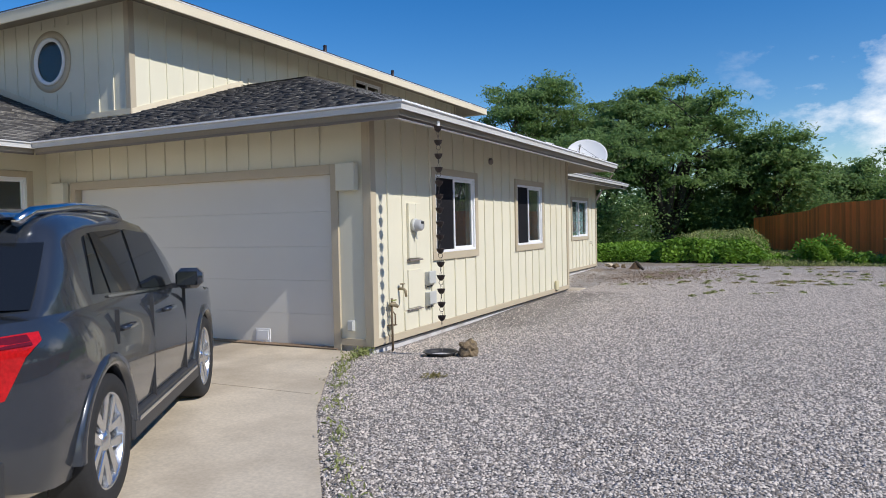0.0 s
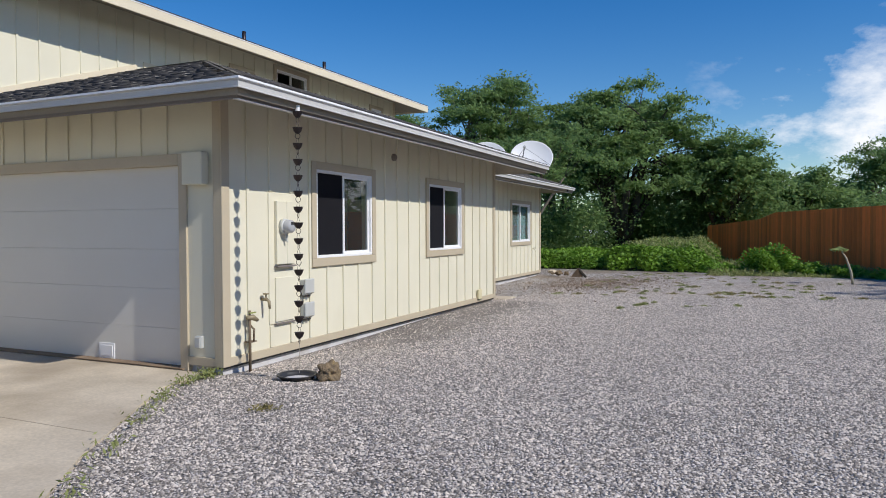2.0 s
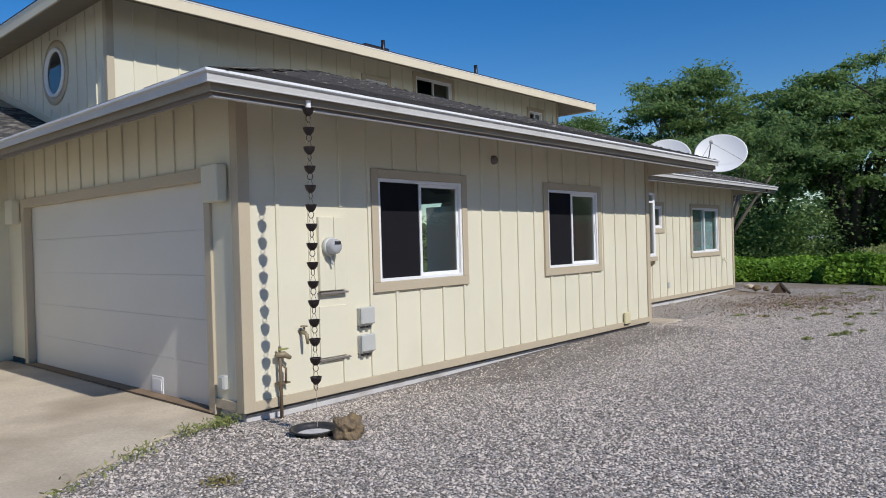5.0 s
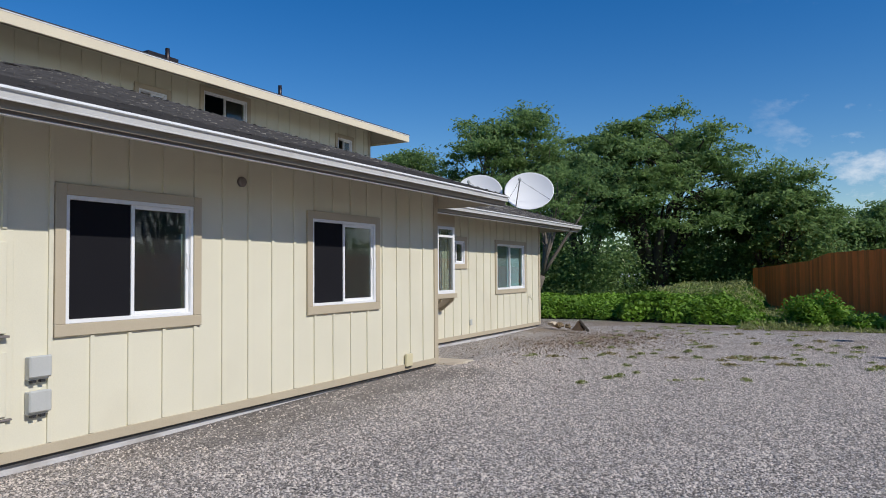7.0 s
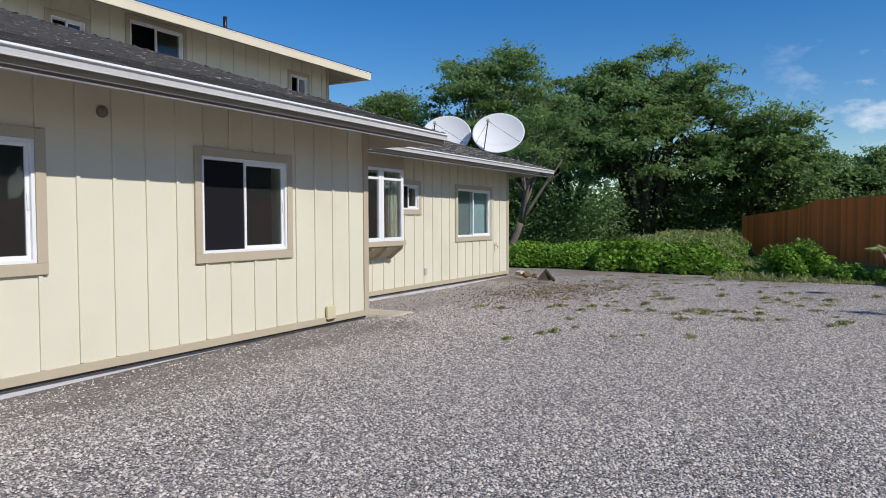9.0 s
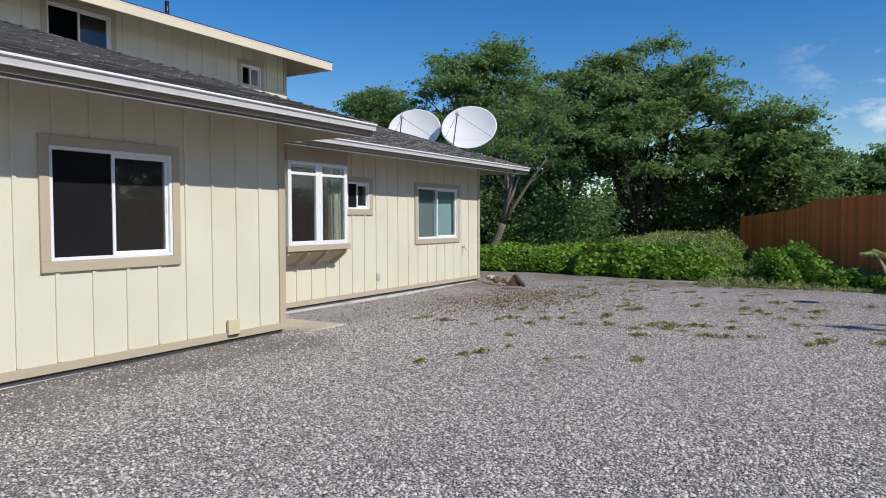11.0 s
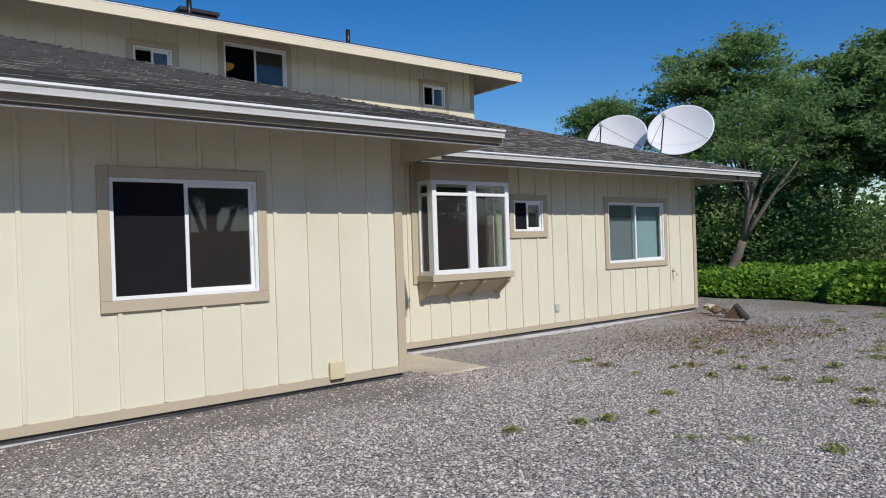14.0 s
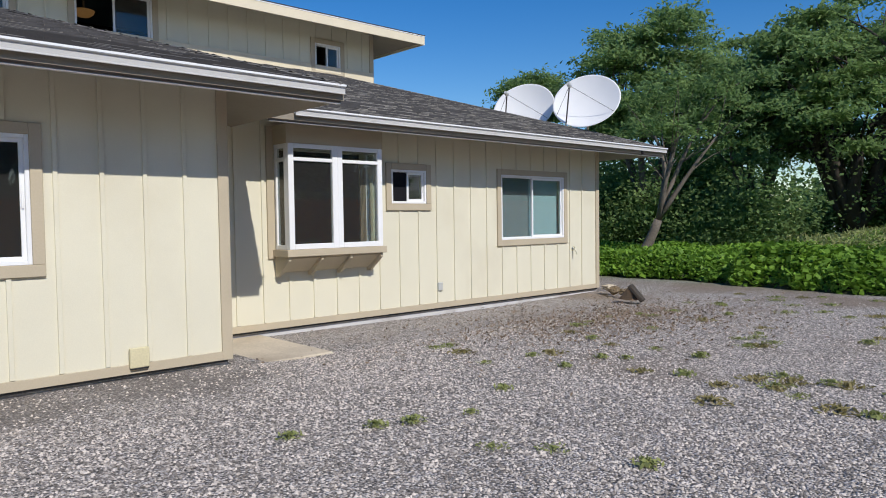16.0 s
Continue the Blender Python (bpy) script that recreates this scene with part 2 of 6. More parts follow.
def gravel_material():
    m = bpy.data.materials.new("gravel_ground")
    m.use_nodes = True
    n, l = m.node_tree.nodes, m.node_tree.links
    b = n["Principled BSDF"]
    b.inputs["Roughness"].default_value = 0.9
    geo = n.new("ShaderNodeNewGeometry")
    warp = n.new("ShaderNodeTexNoise"); warp.inputs["Scale"].default_value = 30
    l.new(geo.outputs["Position"], warp.inputs["Vector"])
    ws = n.new("ShaderNodeVectorMath"); ws.operation = "SCALE"; ws.inputs["Scale"].default_value = 0.012
    l.new(warp.outputs["Color"], ws.inputs[0])
    wa = n.new("ShaderNodeVectorMath"); wa.operation = "ADD"
    l.new(geo.outputs["Position"], wa.inputs[0]); l.new(ws.outputs["Vector"], wa.inputs[1])
    vor = n.new("ShaderNodeTexVoronoi"); vor.inputs["Scale"].default_value = 54
    l.new(wa.outputs["Vector"], vor.inputs["Vector"])
    sep = n.new("ShaderNodeSeparateColor")
    l.new(vor.outputs["Color"], sep.inputs["Color"])
    cr = n.new("ShaderNodeValToRGB")
    e = cr.color_ramp.elements
    e[0].position, e[0].color = 0.0, (0.19, 0.172, 0.155, 1)
    e[1].position, e[1].color = 1.0, (0.80, 0.735, 0.685, 1)
    mid = e.new(0.45); mid.color = (0.55, 0.49, 0.435, 1)
    l.new(sep.outputs["Red"], cr.inputs["Fac"])
    # dark joints between the stones: the shadow in the gaps put into the colour
    dr = n.new("ShaderNodeMapRange")
    dr.inputs["From Min"].default_value, dr.inputs["From Max"].default_value = 0.72, 0.40
    dr.inputs["To Min"].default_value = 0.24
    l.new(vor.outputs["Distance"], dr.inputs["Value"])
    mu = n.new("ShaderNodeVectorMath"); mu.operation = "SCALE"
    l.new(cr.outputs["Color"], mu.inputs[0]); l.new(dr.outputs["Result"], mu.inputs["Scale"])
    # earth showing through in patches, ever more towards the far end
    pn = n.new("ShaderNodeTexNoise"); pn.inputs["Scale"].default_value, pn.inputs["Detail"].default_value = 0.35, 7
    l.new(geo.outputs["Position"], pn.inputs["Vector"])
    sx = n.new("ShaderNodeSeparateXYZ"); l.new(geo.outputs["Position"], sx.inputs["Vector"])
    fy = n.new("ShaderNodeMapRange")
    fy.inputs["From Min"].default_value, fy.inputs["From Max"].default_value = 16, 27
    fy.inputs["To Min"].default_value, fy.inputs["To Max"].default_value = -0.06, 0.13
    l.new(sx.outputs["Y"], fy.inputs["Value"])
    ad = n.new("ShaderNodeMath"); l.new(pn.outputs["Fac"], ad.inputs[0]); l.new(fy.outputs["Result"], ad.inputs[1])
    pr = n.new("ShaderNodeMapRange")
    pr.inputs["From Min"].default_value, pr.inputs["From Max"].default_value = 0.56, 0.74
    pr.inputs["To Max"].default_value = 0.75
    l.new(ad.outputs[0], pr.inputs["Value"])
    mx = n.new("ShaderNodeMix"); mx.data_type = "RGBA"; mx.inputs["B"].default_value = (0.24, 0.18, 0.125, 1)
    l.new(pr.outputs["Result"], mx.inputs["Factor"]); l.new(mu.outputs["Vector"], mx.inputs["A"])
    # dark wet-looking fines along the drip line of the garage wall
    dn = n.new("ShaderNodeTexNoise"); dn.inputs["Scale"].default_value, dn.inputs["Detail"].default_value = 1.1, 5
    l.new(geo.outputs["Position"], dn.inputs["Vector"])
    dx = n.new("ShaderNodeMapRange")
    dx.inputs["From Min"].default_value, dx.inputs["From Max"].default_value = -4.1, -3.0
    dx.inputs["To Min"].default_value, dx.inputs["To Max"].default_value = 0.36, -0.3
    l.new(sx.outputs["X"], dx.inputs["Value"])
    dy = n.new("ShaderNodeMapRange")
    dy.inputs["From Min"].default_value, dy.inputs["From Max"].default_value = 9.0, 11.5
    dy.inputs["To Min"].default_value, dy.inputs["To Max"].default_value = -0.5, 0.0
    l.new(sx.outputs["Y"], dy.inputs["Value"])
    dz = n.new("ShaderNodeMapRange")
    dz.inputs["From Min"].default_value, dz.inputs["From Max"].default_value = 16.2, 17.6
    dz.inputs["To Min"].default_value, dz.inputs["To Max"].default_value = 0.0, -0.5
    l.new(sx.outputs["Y"], dz.inputs["Value"])
    total = dn.outputs["Fac"]
    for extra in (dx, dy, dz):
        more = n.new("ShaderNodeMath"); l.new(total, more.inputs[0]); l.new(extra.outputs["Result"], more.inputs[1])
        total = more.outputs[0]
    df = n.new("ShaderNodeMapRange")
    df.inputs["From Min"].default_value, df.inputs["From Max"].default_value = 0.5, 0.85
    df.inputs["To Max"].default_value = 0.62
    l.new(total, df.inputs["Value"])
    mw = n.new("ShaderNodeMix"); mw.data_type = "RGBA"; mw.inputs["B"].default_value = (0.125, 0.108, 0.095, 1)
    l.new(df.outputs["Result"], mw.inputs["Factor"]); l.new(mx.outputs["Result"], mw.inputs["A"])
    # grass and scrub past the yard
    gr = n.new("ShaderNodeMapRange")
    gr.inputs["From Min"].default_value, gr.inputs["From Max"].default_value = 27.5, 30.5
    l.new(sx.outputs["Y"], gr.inputs["Value"])
    gx = n.new("ShaderNodeMix"); gx.data_type = "RGBA"; gx.inputs["B"].default_value = (0.11, 0.17, 0.035, 1)
    l.new(gr.outputs["Result"], gx.inputs["Factor"]); l.new(mw.outputs["Result"], gx.inputs["A"])
    l.new(gx.outputs["Result"], b.inputs["Base Color"])
    bp = n.new("ShaderNodeBump"); bp.inputs["Strength"].default_value, bp.inputs["Distance"].default_value = 1.0, 0.018
    bp.invert = True
    l.new(vor.outputs["Distance"], bp.inputs["Height"]); l.new(bp.outputs["Normal"], b.inputs["Normal"])
    return m


GRAVEL = gravel_material()
STONE = material("gravel_stone", (0.48, 0.425, 0.375), 0.92, var=0.58, scale=1.1, fine=30, bump=0.0, island=3.2)


# ---- building helpers ----
def link(name, bm, mat, parent=None, label="", smooth=False):
    me = bpy.data.meshes.new(name)
    bmesh.ops.recalc_face_normals(bm, faces=bm.faces)
    bm.to_mesh(me)
    bm.free()
    if smooth:
        for p in me.polygons:
            p.use_smooth = True
    me.materials.append(mat)
    ob = new(name, me)
    if parent:
        ob.parent = parent
    return tagged(ob, label)


def part(name, bm, mat, parent, label="", smooth=False):
    return link(name, bm, mat, parent, label, smooth)


def structure(name, bm, mat, label, category, smooth=False):
    return tagged(link(name, bm, mat, None, label, smooth), category=category, kind="structure")


def thing(name, label, category, at=(0, 0, 0), group="", kind=""):
    ob = new(name)
    ob.location = at
    ob.empty_display_size = 0.1
    return tagged(ob, label, category, group, kind)


def box(bm, x0, x1, y0, y1, z0, z1, bevel=0.0):
    vs = [bm.verts.new(p) for p in ((x0, y0, z0), (x1, y0, z0), (x1, y1, z0), (x0, y1, z0), (x0, y0, z1), (x1, y0, z1), (x1, y1, z1), (x0, y1, z1))]
    fs = [bm.faces.new([vs[i] for i in f]) for f in ((0, 3, 2, 1), (4, 5, 6, 7), (0, 1, 5, 4), (1, 2, 6, 5), (2, 3, 7, 6), (3, 0, 4, 7))]
    if bevel:
        es = {e for f in fs for e in f.edges}
        bmesh.ops.bevel(bm, geom=list(es), offset=bevel, segments=1, affect="EDGES")
    return bm


def boxes(*rows, bevel=0.0):
    bm = bmesh.new()
    for r in rows:
        box(bm, *r, bevel=bevel)
    return bm


def prism(points, z_of, down):
    """A slab over a plan polygon whose top follows z_of(x, y)."""
    bm = bmesh.new()
    top = [bm.verts.new((x, y, z_of(x, y))) for x, y in points]
    low = [bm.verts.new((x, y, z_of(x, y) - down)) for x, y in points]
    bm.faces.new(top)
    bm.faces.new(low[::-1])
    for i in range(len(points)):
        j = (i + 1) % len(points)
        bm.faces.new((top[i], top[j], low[j], low[i]))
    return bm


def sweep(profile, path):
    """An open plan path, mitred, with a profile of (outward, up) points; outward is to the path's right."""
    bm = bmesh.new()
    rings = []
    for i, p in enumerate(path):
        p = Vector(p)
        a = (p - Vector(path[i - 1])).normalized() if i else None
        b = (Vector(path[i + 1]) - p).normalized() if i < len(path) - 1 else None
        d = ((a or b) + (b or a)).normalized()
        k = 1 / max(0.3, d.dot(a or b))
        right = Vector((d.y, -d.x, 0)) * k
        rings.append([bm.verts.new(p + right * o + Vector((0, 0, u))) for o, u in profile])
    for r, q in zip(rings, rings[1:]):
        for i in range(len(profile)):
            j = (i + 1) % len(profile)
            bm.faces.new((r[i], r[j], q[j], q[i]))
    bm.faces.new(rings[0])
    bm.faces.new(rings[-1][::-1])
    return bm


def tube(bm, points, radii, sides=8):
    """A tapered tube along points."""
    rings = []
    up = Vector((0.03, 0.02, 1))
    for i, p in enumerate(points):
        p = Vector(p)
        d = (Vector(points[min(i + 1, len(points) - 1)]) - Vector(points[max(i - 1, 0)])).normalized()
        u = d.cross(up if abs(d.z) < 0.95 else Vector((1, 0.1, 0))).normalized()
        v = d.cross(u)
        r = radii[i] if isinstance(radii, (list, tuple)) else radii
        rings.append([bm.verts.new(p + u * r * math.cos(2 * math.pi * k / sides) + v * r * math.sin(2 * math.pi * k / sides)) for k in range(sides)])
    for r, q in zip(rings, rings[1:]):
        for k in range(sides):
            bm.faces.new((r[k], r[(k + 1) % sides], q[(k + 1) % sides], q[k]))
    bm.faces.new(rings[0][::-1])
    bm.faces.new(rings[-1])
    return bm


def lathe(bm, profile, sides=20, at=(0, 0, 0), m=None):
    """Turned about z; profile of (radius, height)."""
    m = m or Matrix.Translation(at)
    rings = []
    for r, h in profile:
        if r < 1e-6:
            rings.append([bm.verts.new(m @ Vector((0, 0, h)))])
        else:
            rings.append([bm.verts.new(m @ Vector((r * math.cos(2 * math.pi * k / sides), r * math.sin(2 * math.pi * k / sides), h))) for k in range(sides)])
    for a, b in zip(rings, rings[1:]):
        for k in range(sides):
            j = (k + 1) % sides
            if len(a) == 1 and len(b) == 1:
                continue
            if len(a) == 1:
                bm.faces.new((a[0], b[j], b[k]))
            elif len(b) == 1:
                bm.faces.new((a[k], a[j], b[0]))
            else:
                bm.faces.new((a[k], a[j], b[j], b[k]))
    return bm


def mesh_from(name, verts, faces, mat, smooth=False):
    """A mesh from arrays: verts (n, 3), faces (m, 3 or 4)."""
    me = bpy.data.meshes.new(name)
    verts, faces = np.asarray(verts, np.float32), np.asarray(faces, np.int32)
    k = faces.shape[1]
    me.vertices.add(len(verts)); me.vertices.foreach_set("co", verts.ravel())
    me.loops.add(faces.size); me.loops.foreach_set("vertex_index", faces.ravel())
    me.polygons.add(len(faces)); me.polygons.foreach_set("loop_start", np.arange(0, faces.size, k, dtype=np.int32))
    me.update(calc_edges=True)
    if smooth:
        me.polygons.foreach_set("use_smooth", np.ones(len(faces), bool))
    me.materials.append(mat)
    return me


def wall_boxes(bm, axis, face, depth, a0, a1, z0, z1, holes):
    """A wall with openings cut through: axis 'x' has its face at x=face and runs along y."""
    cuts_a = sorted({a0, a1, *[v for h in holes for v in h[:2]]})
    cuts_z = sorted({z0, z1, *[v for h in holes for v in h[2:]]})
    for p, q in zip(cuts_a, cuts_a[1:]):
        run = None
        for r, s in zip(cuts_z, cuts_z[1:]):
            c, d = (p + q) / 2, (r + s) / 2
            if any(h[0] < c < h[1] and h[2] < d < h[3] for h in holes):
                continue
            f0, f1 = sorted((face, face - depth))
            box(bm, *((f0, f1, p, q, r, s) if axis == "x" else (p, q, f0, f1, r, s)))
    bmesh.ops.remove_doubles(bm, verts=bm.verts, dist=1e-5)
    return bm

# ---- ground ----
EDGE = [(-4.98, 8.0), (-4.98, 7.3), (-4.45, 6.45), (-3.82, 5.45), (-3.05, 4.45), (-2.5, 3.75), (-1.9, 2.8), (-1.6, 0), (-1.6, -9)]


def edge_x(y):
    return np.interp(-np.asarray(y, float), [-e[1] for e in EDGE], [e[0] for e in EDGE])


def dip(x, y):
    """The yard lies a little lower along the drive and the garage corner."""
    t = np.clip((np.asarray(x, float) - edge_x(y)) / 2.5, 0, 1)
    fade = np.clip((11.0 - np.asarray(y, float)) / 3.0, 0, 1)
    deep = np.where(np.asarray(x, float) < edge_x(y) - 0.3, 0.10, 0.055)
    x, y = np.asarray(x, float), np.asarray(y, float)
    # and along the foot of the side walls
    foot = np.where(y < 16.9, -4.9, -6.6)
    depth = np.interp(y, [7.5, 8.2, 11.0, 13.0, 15.5, 16.6, 17.4, 22.5, 26.0, 28.0], [0.0, 0.095, 0.085, 0.05, 0.025, 0.03, 0.10, 0.13, 0.08, 0.0])
    out = np.where(y < 16.9, np.interp(x - foot, [0.0, 0.25, 2.6], [1.0, 0.9, 0.0]), np.interp(x - foot, [0.0, 2.0, 4.2], [1.0, 0.9, 0.0]))
    return np.minimum(-deep * (1 - t) * fade, np.where(x > foot - 1.2, -depth * out, 0.0))


def ground_sheet():
    bm = bmesh.new()
    xs = [-900, -300, -120, -60, -30, -16] + [-13 + 0.5 * i for i in range(10)] + [-8.0 + 0.2 * i for i in range(25)] + [-3 + 0.5 * i for i in range(20)] + [7, 9, 12, 16, 24, 40, 80, 200, 900]
    ys = [-900, -200, -60, -20, -8] + [-4 + 0.5 * i for i in range(70)] + [31.5, 33, 36, 40, 46, 55, 70, 100, 200, 900]
    grid = [[bm.verts.new((x, y, float(dip(x, y)) - (0.024 * max(0, y - 28) if y < 120 else 2.2))) for x in xs] for y in ys]
    for a, b in zip(grid, grid[1:]):
        for i in range(len(xs) - 1):
            bm.faces.new((a[i], a[i + 1], b[i + 1], b[i]))
    return structure("ground", bm, GRAVEL, "grey crushed gravel yard with bare earth and weeds", "ground", True)


ground_sheet()

# concrete drive in front of the garage, its free edge running off at a slant
drive_edge = EDGE
bm = prism([*drive_edge, (-11.3, -9), (-11.3, 8.0)], lambda x, y: -0.035, 0.12)
drive = structure("driveway", bm, CONCRETE, "pale weathered concrete driveway slab with stains", "driveway")
JOINT = material("dark_joint", (0.34, 0.29, 0.23), 0.95, var=0.3)
bm = boxes((-11.3, -4.2, 5.88, 5.885, -0.036, -0.0325))
part("control_joint", bm, JOINT, drive)

# ---- walls ----
AX, BX, UX, FY = -4.88, -6.61, -10.9, 8.08      # side wall of the garage, of the rear part, of the upper floor; the garage front
A_END, B_END, UY0, UY1 = 16.68, 26.0, 9.5, 23.24
SILL, HEAD = 1.16, 2.34
BASE_A, BASE_B = 0.025, 0.0      # lower edge of the siding
WIN_A = [(9.85, 11.31), (13.31, 14.79)]
WIN_D, WIN_C, BAY = (22.92, 24.80), (20.32, 21.07), (18.26, 19.82)


def wall_top(d):
    return 2.80 + 0.345 * d


bm = bmesh.new()
wall_boxes(bm, "x", AX, 0.16, FY + 0.16, A_END, BASE_A, 3.14, [(a, b, SILL, HEAD) for a, b in WIN_A])
wall_a = structure("wall_garage_side", bm, CREAM, "cream board-and-batten garage side wall", "wall")
bm = bmesh.new()
wall_boxes(bm, "x", BX, 0.16, A_END, B_END, BASE_B, 3.05, [(*WIN_D, 1.12, HEAD), (*WIN_C, 1.79, HEAD), (*BAY, 1.16, 2.55)])
wall_b = structure("wall_rear_side", bm, CREAM, "cream board-and-batten rear side wall", "wall")
bm = bmesh.new()
DOOR = (-10.55, -5.47, -0.3, 2.28)
wall_boxes(bm, "y", FY, -0.16, -11.3, AX, BASE_A, 3.14, [(DOOR[0], DOOR[1], BASE_A, 2.28)])
wall_f = structure("wall_garage_front", bm, CREAM, "cream board-and-batten wall above the garage door", "wall")
bm = bmesh.new()
UP_WINS = [(15.22, 15.90, 4.70, 5.34), (16.88, 18.20, 4.62, 5.66), (21.68, 22.34, 4.80, 5.40)]
wall_boxes(bm, "x", UX, 0.16, UY0 + 0.16, UY1, 3.0, 5.86, UP_WINS)
wall_u = structure("wall_upper_side", bm, CREAM, "cream board-and-batten upper storey side wall", "wall")
bm = bmesh.new()
box(bm, -19.0, UX, UY0, UY0 + 0.16, 3.0, 5.86)
wall_uf = structure("wall_upper_front", bm, CREAM, "cream upper storey wall with a round window", "wall")
bm = boxes((-19.0, UX - 0.16, UY1 - 0.16, UY1, 3.0, 5.86), (-19.16, -19.0, UY0, UY1, 0, 5.86))
structure("wall_upper_back", bm, CREAM, "plain cream wall closing the upper storey", "wall")
bm = boxes((BX - 0.16, AX - 0.16, A_END - 0.16, A_END, BASE_B, 3.0))
structure("wall_garage_end", bm, CREAM, "cream end wall of the garage part", "wall")
bm = boxes((-19.0, BX - 0.16, B_END - 0.16, B_END, 0.0, 3.05), (-19.1, -11.3, -9.0, -8.84, 0, 3.0))
structure("wall_rear_end", bm, CREAM, "plain cream wall closing the rear part", "wall")
bm = bmesh.new()
wall_boxes(bm, "x", -11.3, 0.16, -9.0, FY, -0.05, 3.1, [(6.3, 7.72, 1.25, 2.5)])
wall_w = structure("wall_wing_side", bm, CREAM, "cream wall of the front wing beside the drive", "wall")
# rooms behind the glass, their dimness put into the dark colour
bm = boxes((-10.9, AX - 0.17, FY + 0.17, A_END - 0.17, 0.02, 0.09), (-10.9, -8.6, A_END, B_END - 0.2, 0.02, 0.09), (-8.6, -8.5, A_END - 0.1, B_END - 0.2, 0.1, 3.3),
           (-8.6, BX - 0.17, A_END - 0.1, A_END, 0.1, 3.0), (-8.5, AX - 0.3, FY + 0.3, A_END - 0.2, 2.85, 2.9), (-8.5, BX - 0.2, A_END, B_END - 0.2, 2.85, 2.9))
structure("floor", bm, INTERIOR, "floors and partitions coloured dark for the unlit rooms", "floor")
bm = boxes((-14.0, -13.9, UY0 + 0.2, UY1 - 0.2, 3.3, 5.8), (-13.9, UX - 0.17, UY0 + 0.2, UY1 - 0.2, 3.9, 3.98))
structure("floor_upper", bm, INTERIOR, "upper floor and partition coloured dark for the unlit rooms", "floor")

# foundation and the dark line under the siding
bm = boxes((AX - 0.16, AX - 0.045, FY + 0.04, A_END - 0.02, -0.35, BASE_A - 0.03), (BX - 0.16, BX - 0.045, A_END, B_END - 0.02, -0.35, BASE_B - 0.03),
           (-5.38, AX - 0.16, FY + 0.04, FY + 0.15, -0.35, BASE_A - 0.005))
# near-black strip put in for the shadow line below the base boards
structure("flashing", boxes((AX - 0.10, AX - 0.004, FY + 0.03, A_END - 0.03, BASE_A - 0.028, BASE_A - 0.0025), (BX - 0.10, BX - 0.004, A_END, B_END - 0.03, BASE_B - 0.028, BASE_B - 0.0025)), DARKPLASTIC, "dark strip drawn as the shadow gap under the siding", "flashing")
structure("foundation", bm, FOUND, "pale grey concrete foundation stem", "foundation")

# shared pieces
def batten_mesh(length, name="batten"):
    bm = boxes((0, 0.021, -0.0215, 0.0215, 0, length), bevel=0.003)
    me = bpy.data.meshes.new(name)
    bm.to_mesh(me); bm.free()
    me.materials.append(CREAM)
    return me


def batten(wall, mesh, x, y, z, turn=0.0):
    ob = new("batten", mesh)
    ob.parent = wall
    ob.matrix_basis = pose(x, y, z, 0, 0, turn)


def batten_run(wall, face, positions, z0, z1, holes, axis="x"):
    """Upright battens, broken where a trimmed opening crosses them."""
    cache = {}
    for p in positions:
        spans = [(z0, z1)]
        for a, b, lo, hi in holes:
            if a - 0.02 < p < b + 0.02:
                spans = [s for u, v in spans for s in ((u, min(v, lo)), (max(u, hi), v)) if s[1] - s[0] > 0.08]
        for u, v in spans:
            key = round(v - u, 3)
            if key not in cache:
                cache[key] = batten_mesh(v - u)
            if axis == "x":
                batten(wall, cache[key], face, p, u)
            else:
                batten(wall, cache[key], p, face, u, -90)


STEP = 0.4064
trim_hole = lambda a, b, lo, hi: (a - 0.11, b + 0.11, lo - 0.12, hi + 0.11)
holes_a = [trim_hole(a, b, SILL, HEAD) for a, b in WIN_A] + [(8.86, 9.40, 0.38, 2.0)]
batten_run(wall_a, AX, [16.22 - STEP * k for k in range(20)], BASE_A + 0.10, 3.1, holes_a)
holes_b = [trim_hole(*WIN_D, 1.12, HEAD), trim_hole(*WIN_C, 1.79, HEAD), (BAY[0] - 0.1, BAY[1] + 0.02, 0.74, 2.75)]
batten_run(wall_b, BX, [25.43 - 0.4106 * k for k in range(22)], BASE_B + 0.10, 2.95, holes_b)
batten_run(wall_u, UX, [UY0 + 0.45 + STEP * k for k in range(33)], 3.2, 5.78, [trim_hole(*w) for w in UP_WINS])
batten_run(wall_f, FY, [-10.95 + STEP * k for k in range(14)], 2.40, 3.05, [], "y")
batten_run(wall_uf, UY0, [UX - 0.45 - STEP * k for k in range(19)], 3.2, 5.78, [(-13.72, -12.44, 4.3, 5.6)], "y")

# ---- trim ----
bm = boxes((AX + 0.001, AX + 0.022, FY, A_END, BASE_A, BASE_A + 0.095), bevel=0.003)
part("base_trim", bm, TAN, wall_a, "tan painted base board")
bm = boxes((BX + 0.001, BX + 0.022, A_END + 0.1, B_END, BASE_B, BASE_B + 0.095), bevel=0.003)
part("base_trim", bm, TAN, wall_b, "tan painted base board")
bm = boxes((-5.37, AX, FY - 0.022, FY - 0.001, BASE_A, BASE_A + 0.095), bevel=0.003)
part("base_trim", bm, TAN, wall_f, "tan painted base board")
bm = boxes((AX + 0.002, AX + 0.026, FY - 0.026, FY + 0.10, BASE_A, 3.08), (AX - 0.10, AX + 0.001, FY - 0.026, FY - 0.002, BASE_A, 3.08), bevel=0.003)
part("corner_board", bm, TAN, wall_a, "tan painted corner board")
bm = boxes((AX + 0.002, AX + 0.026, A_END - 0.10, A_END + 0.02, BASE_A, 3.08), bevel=0.003)
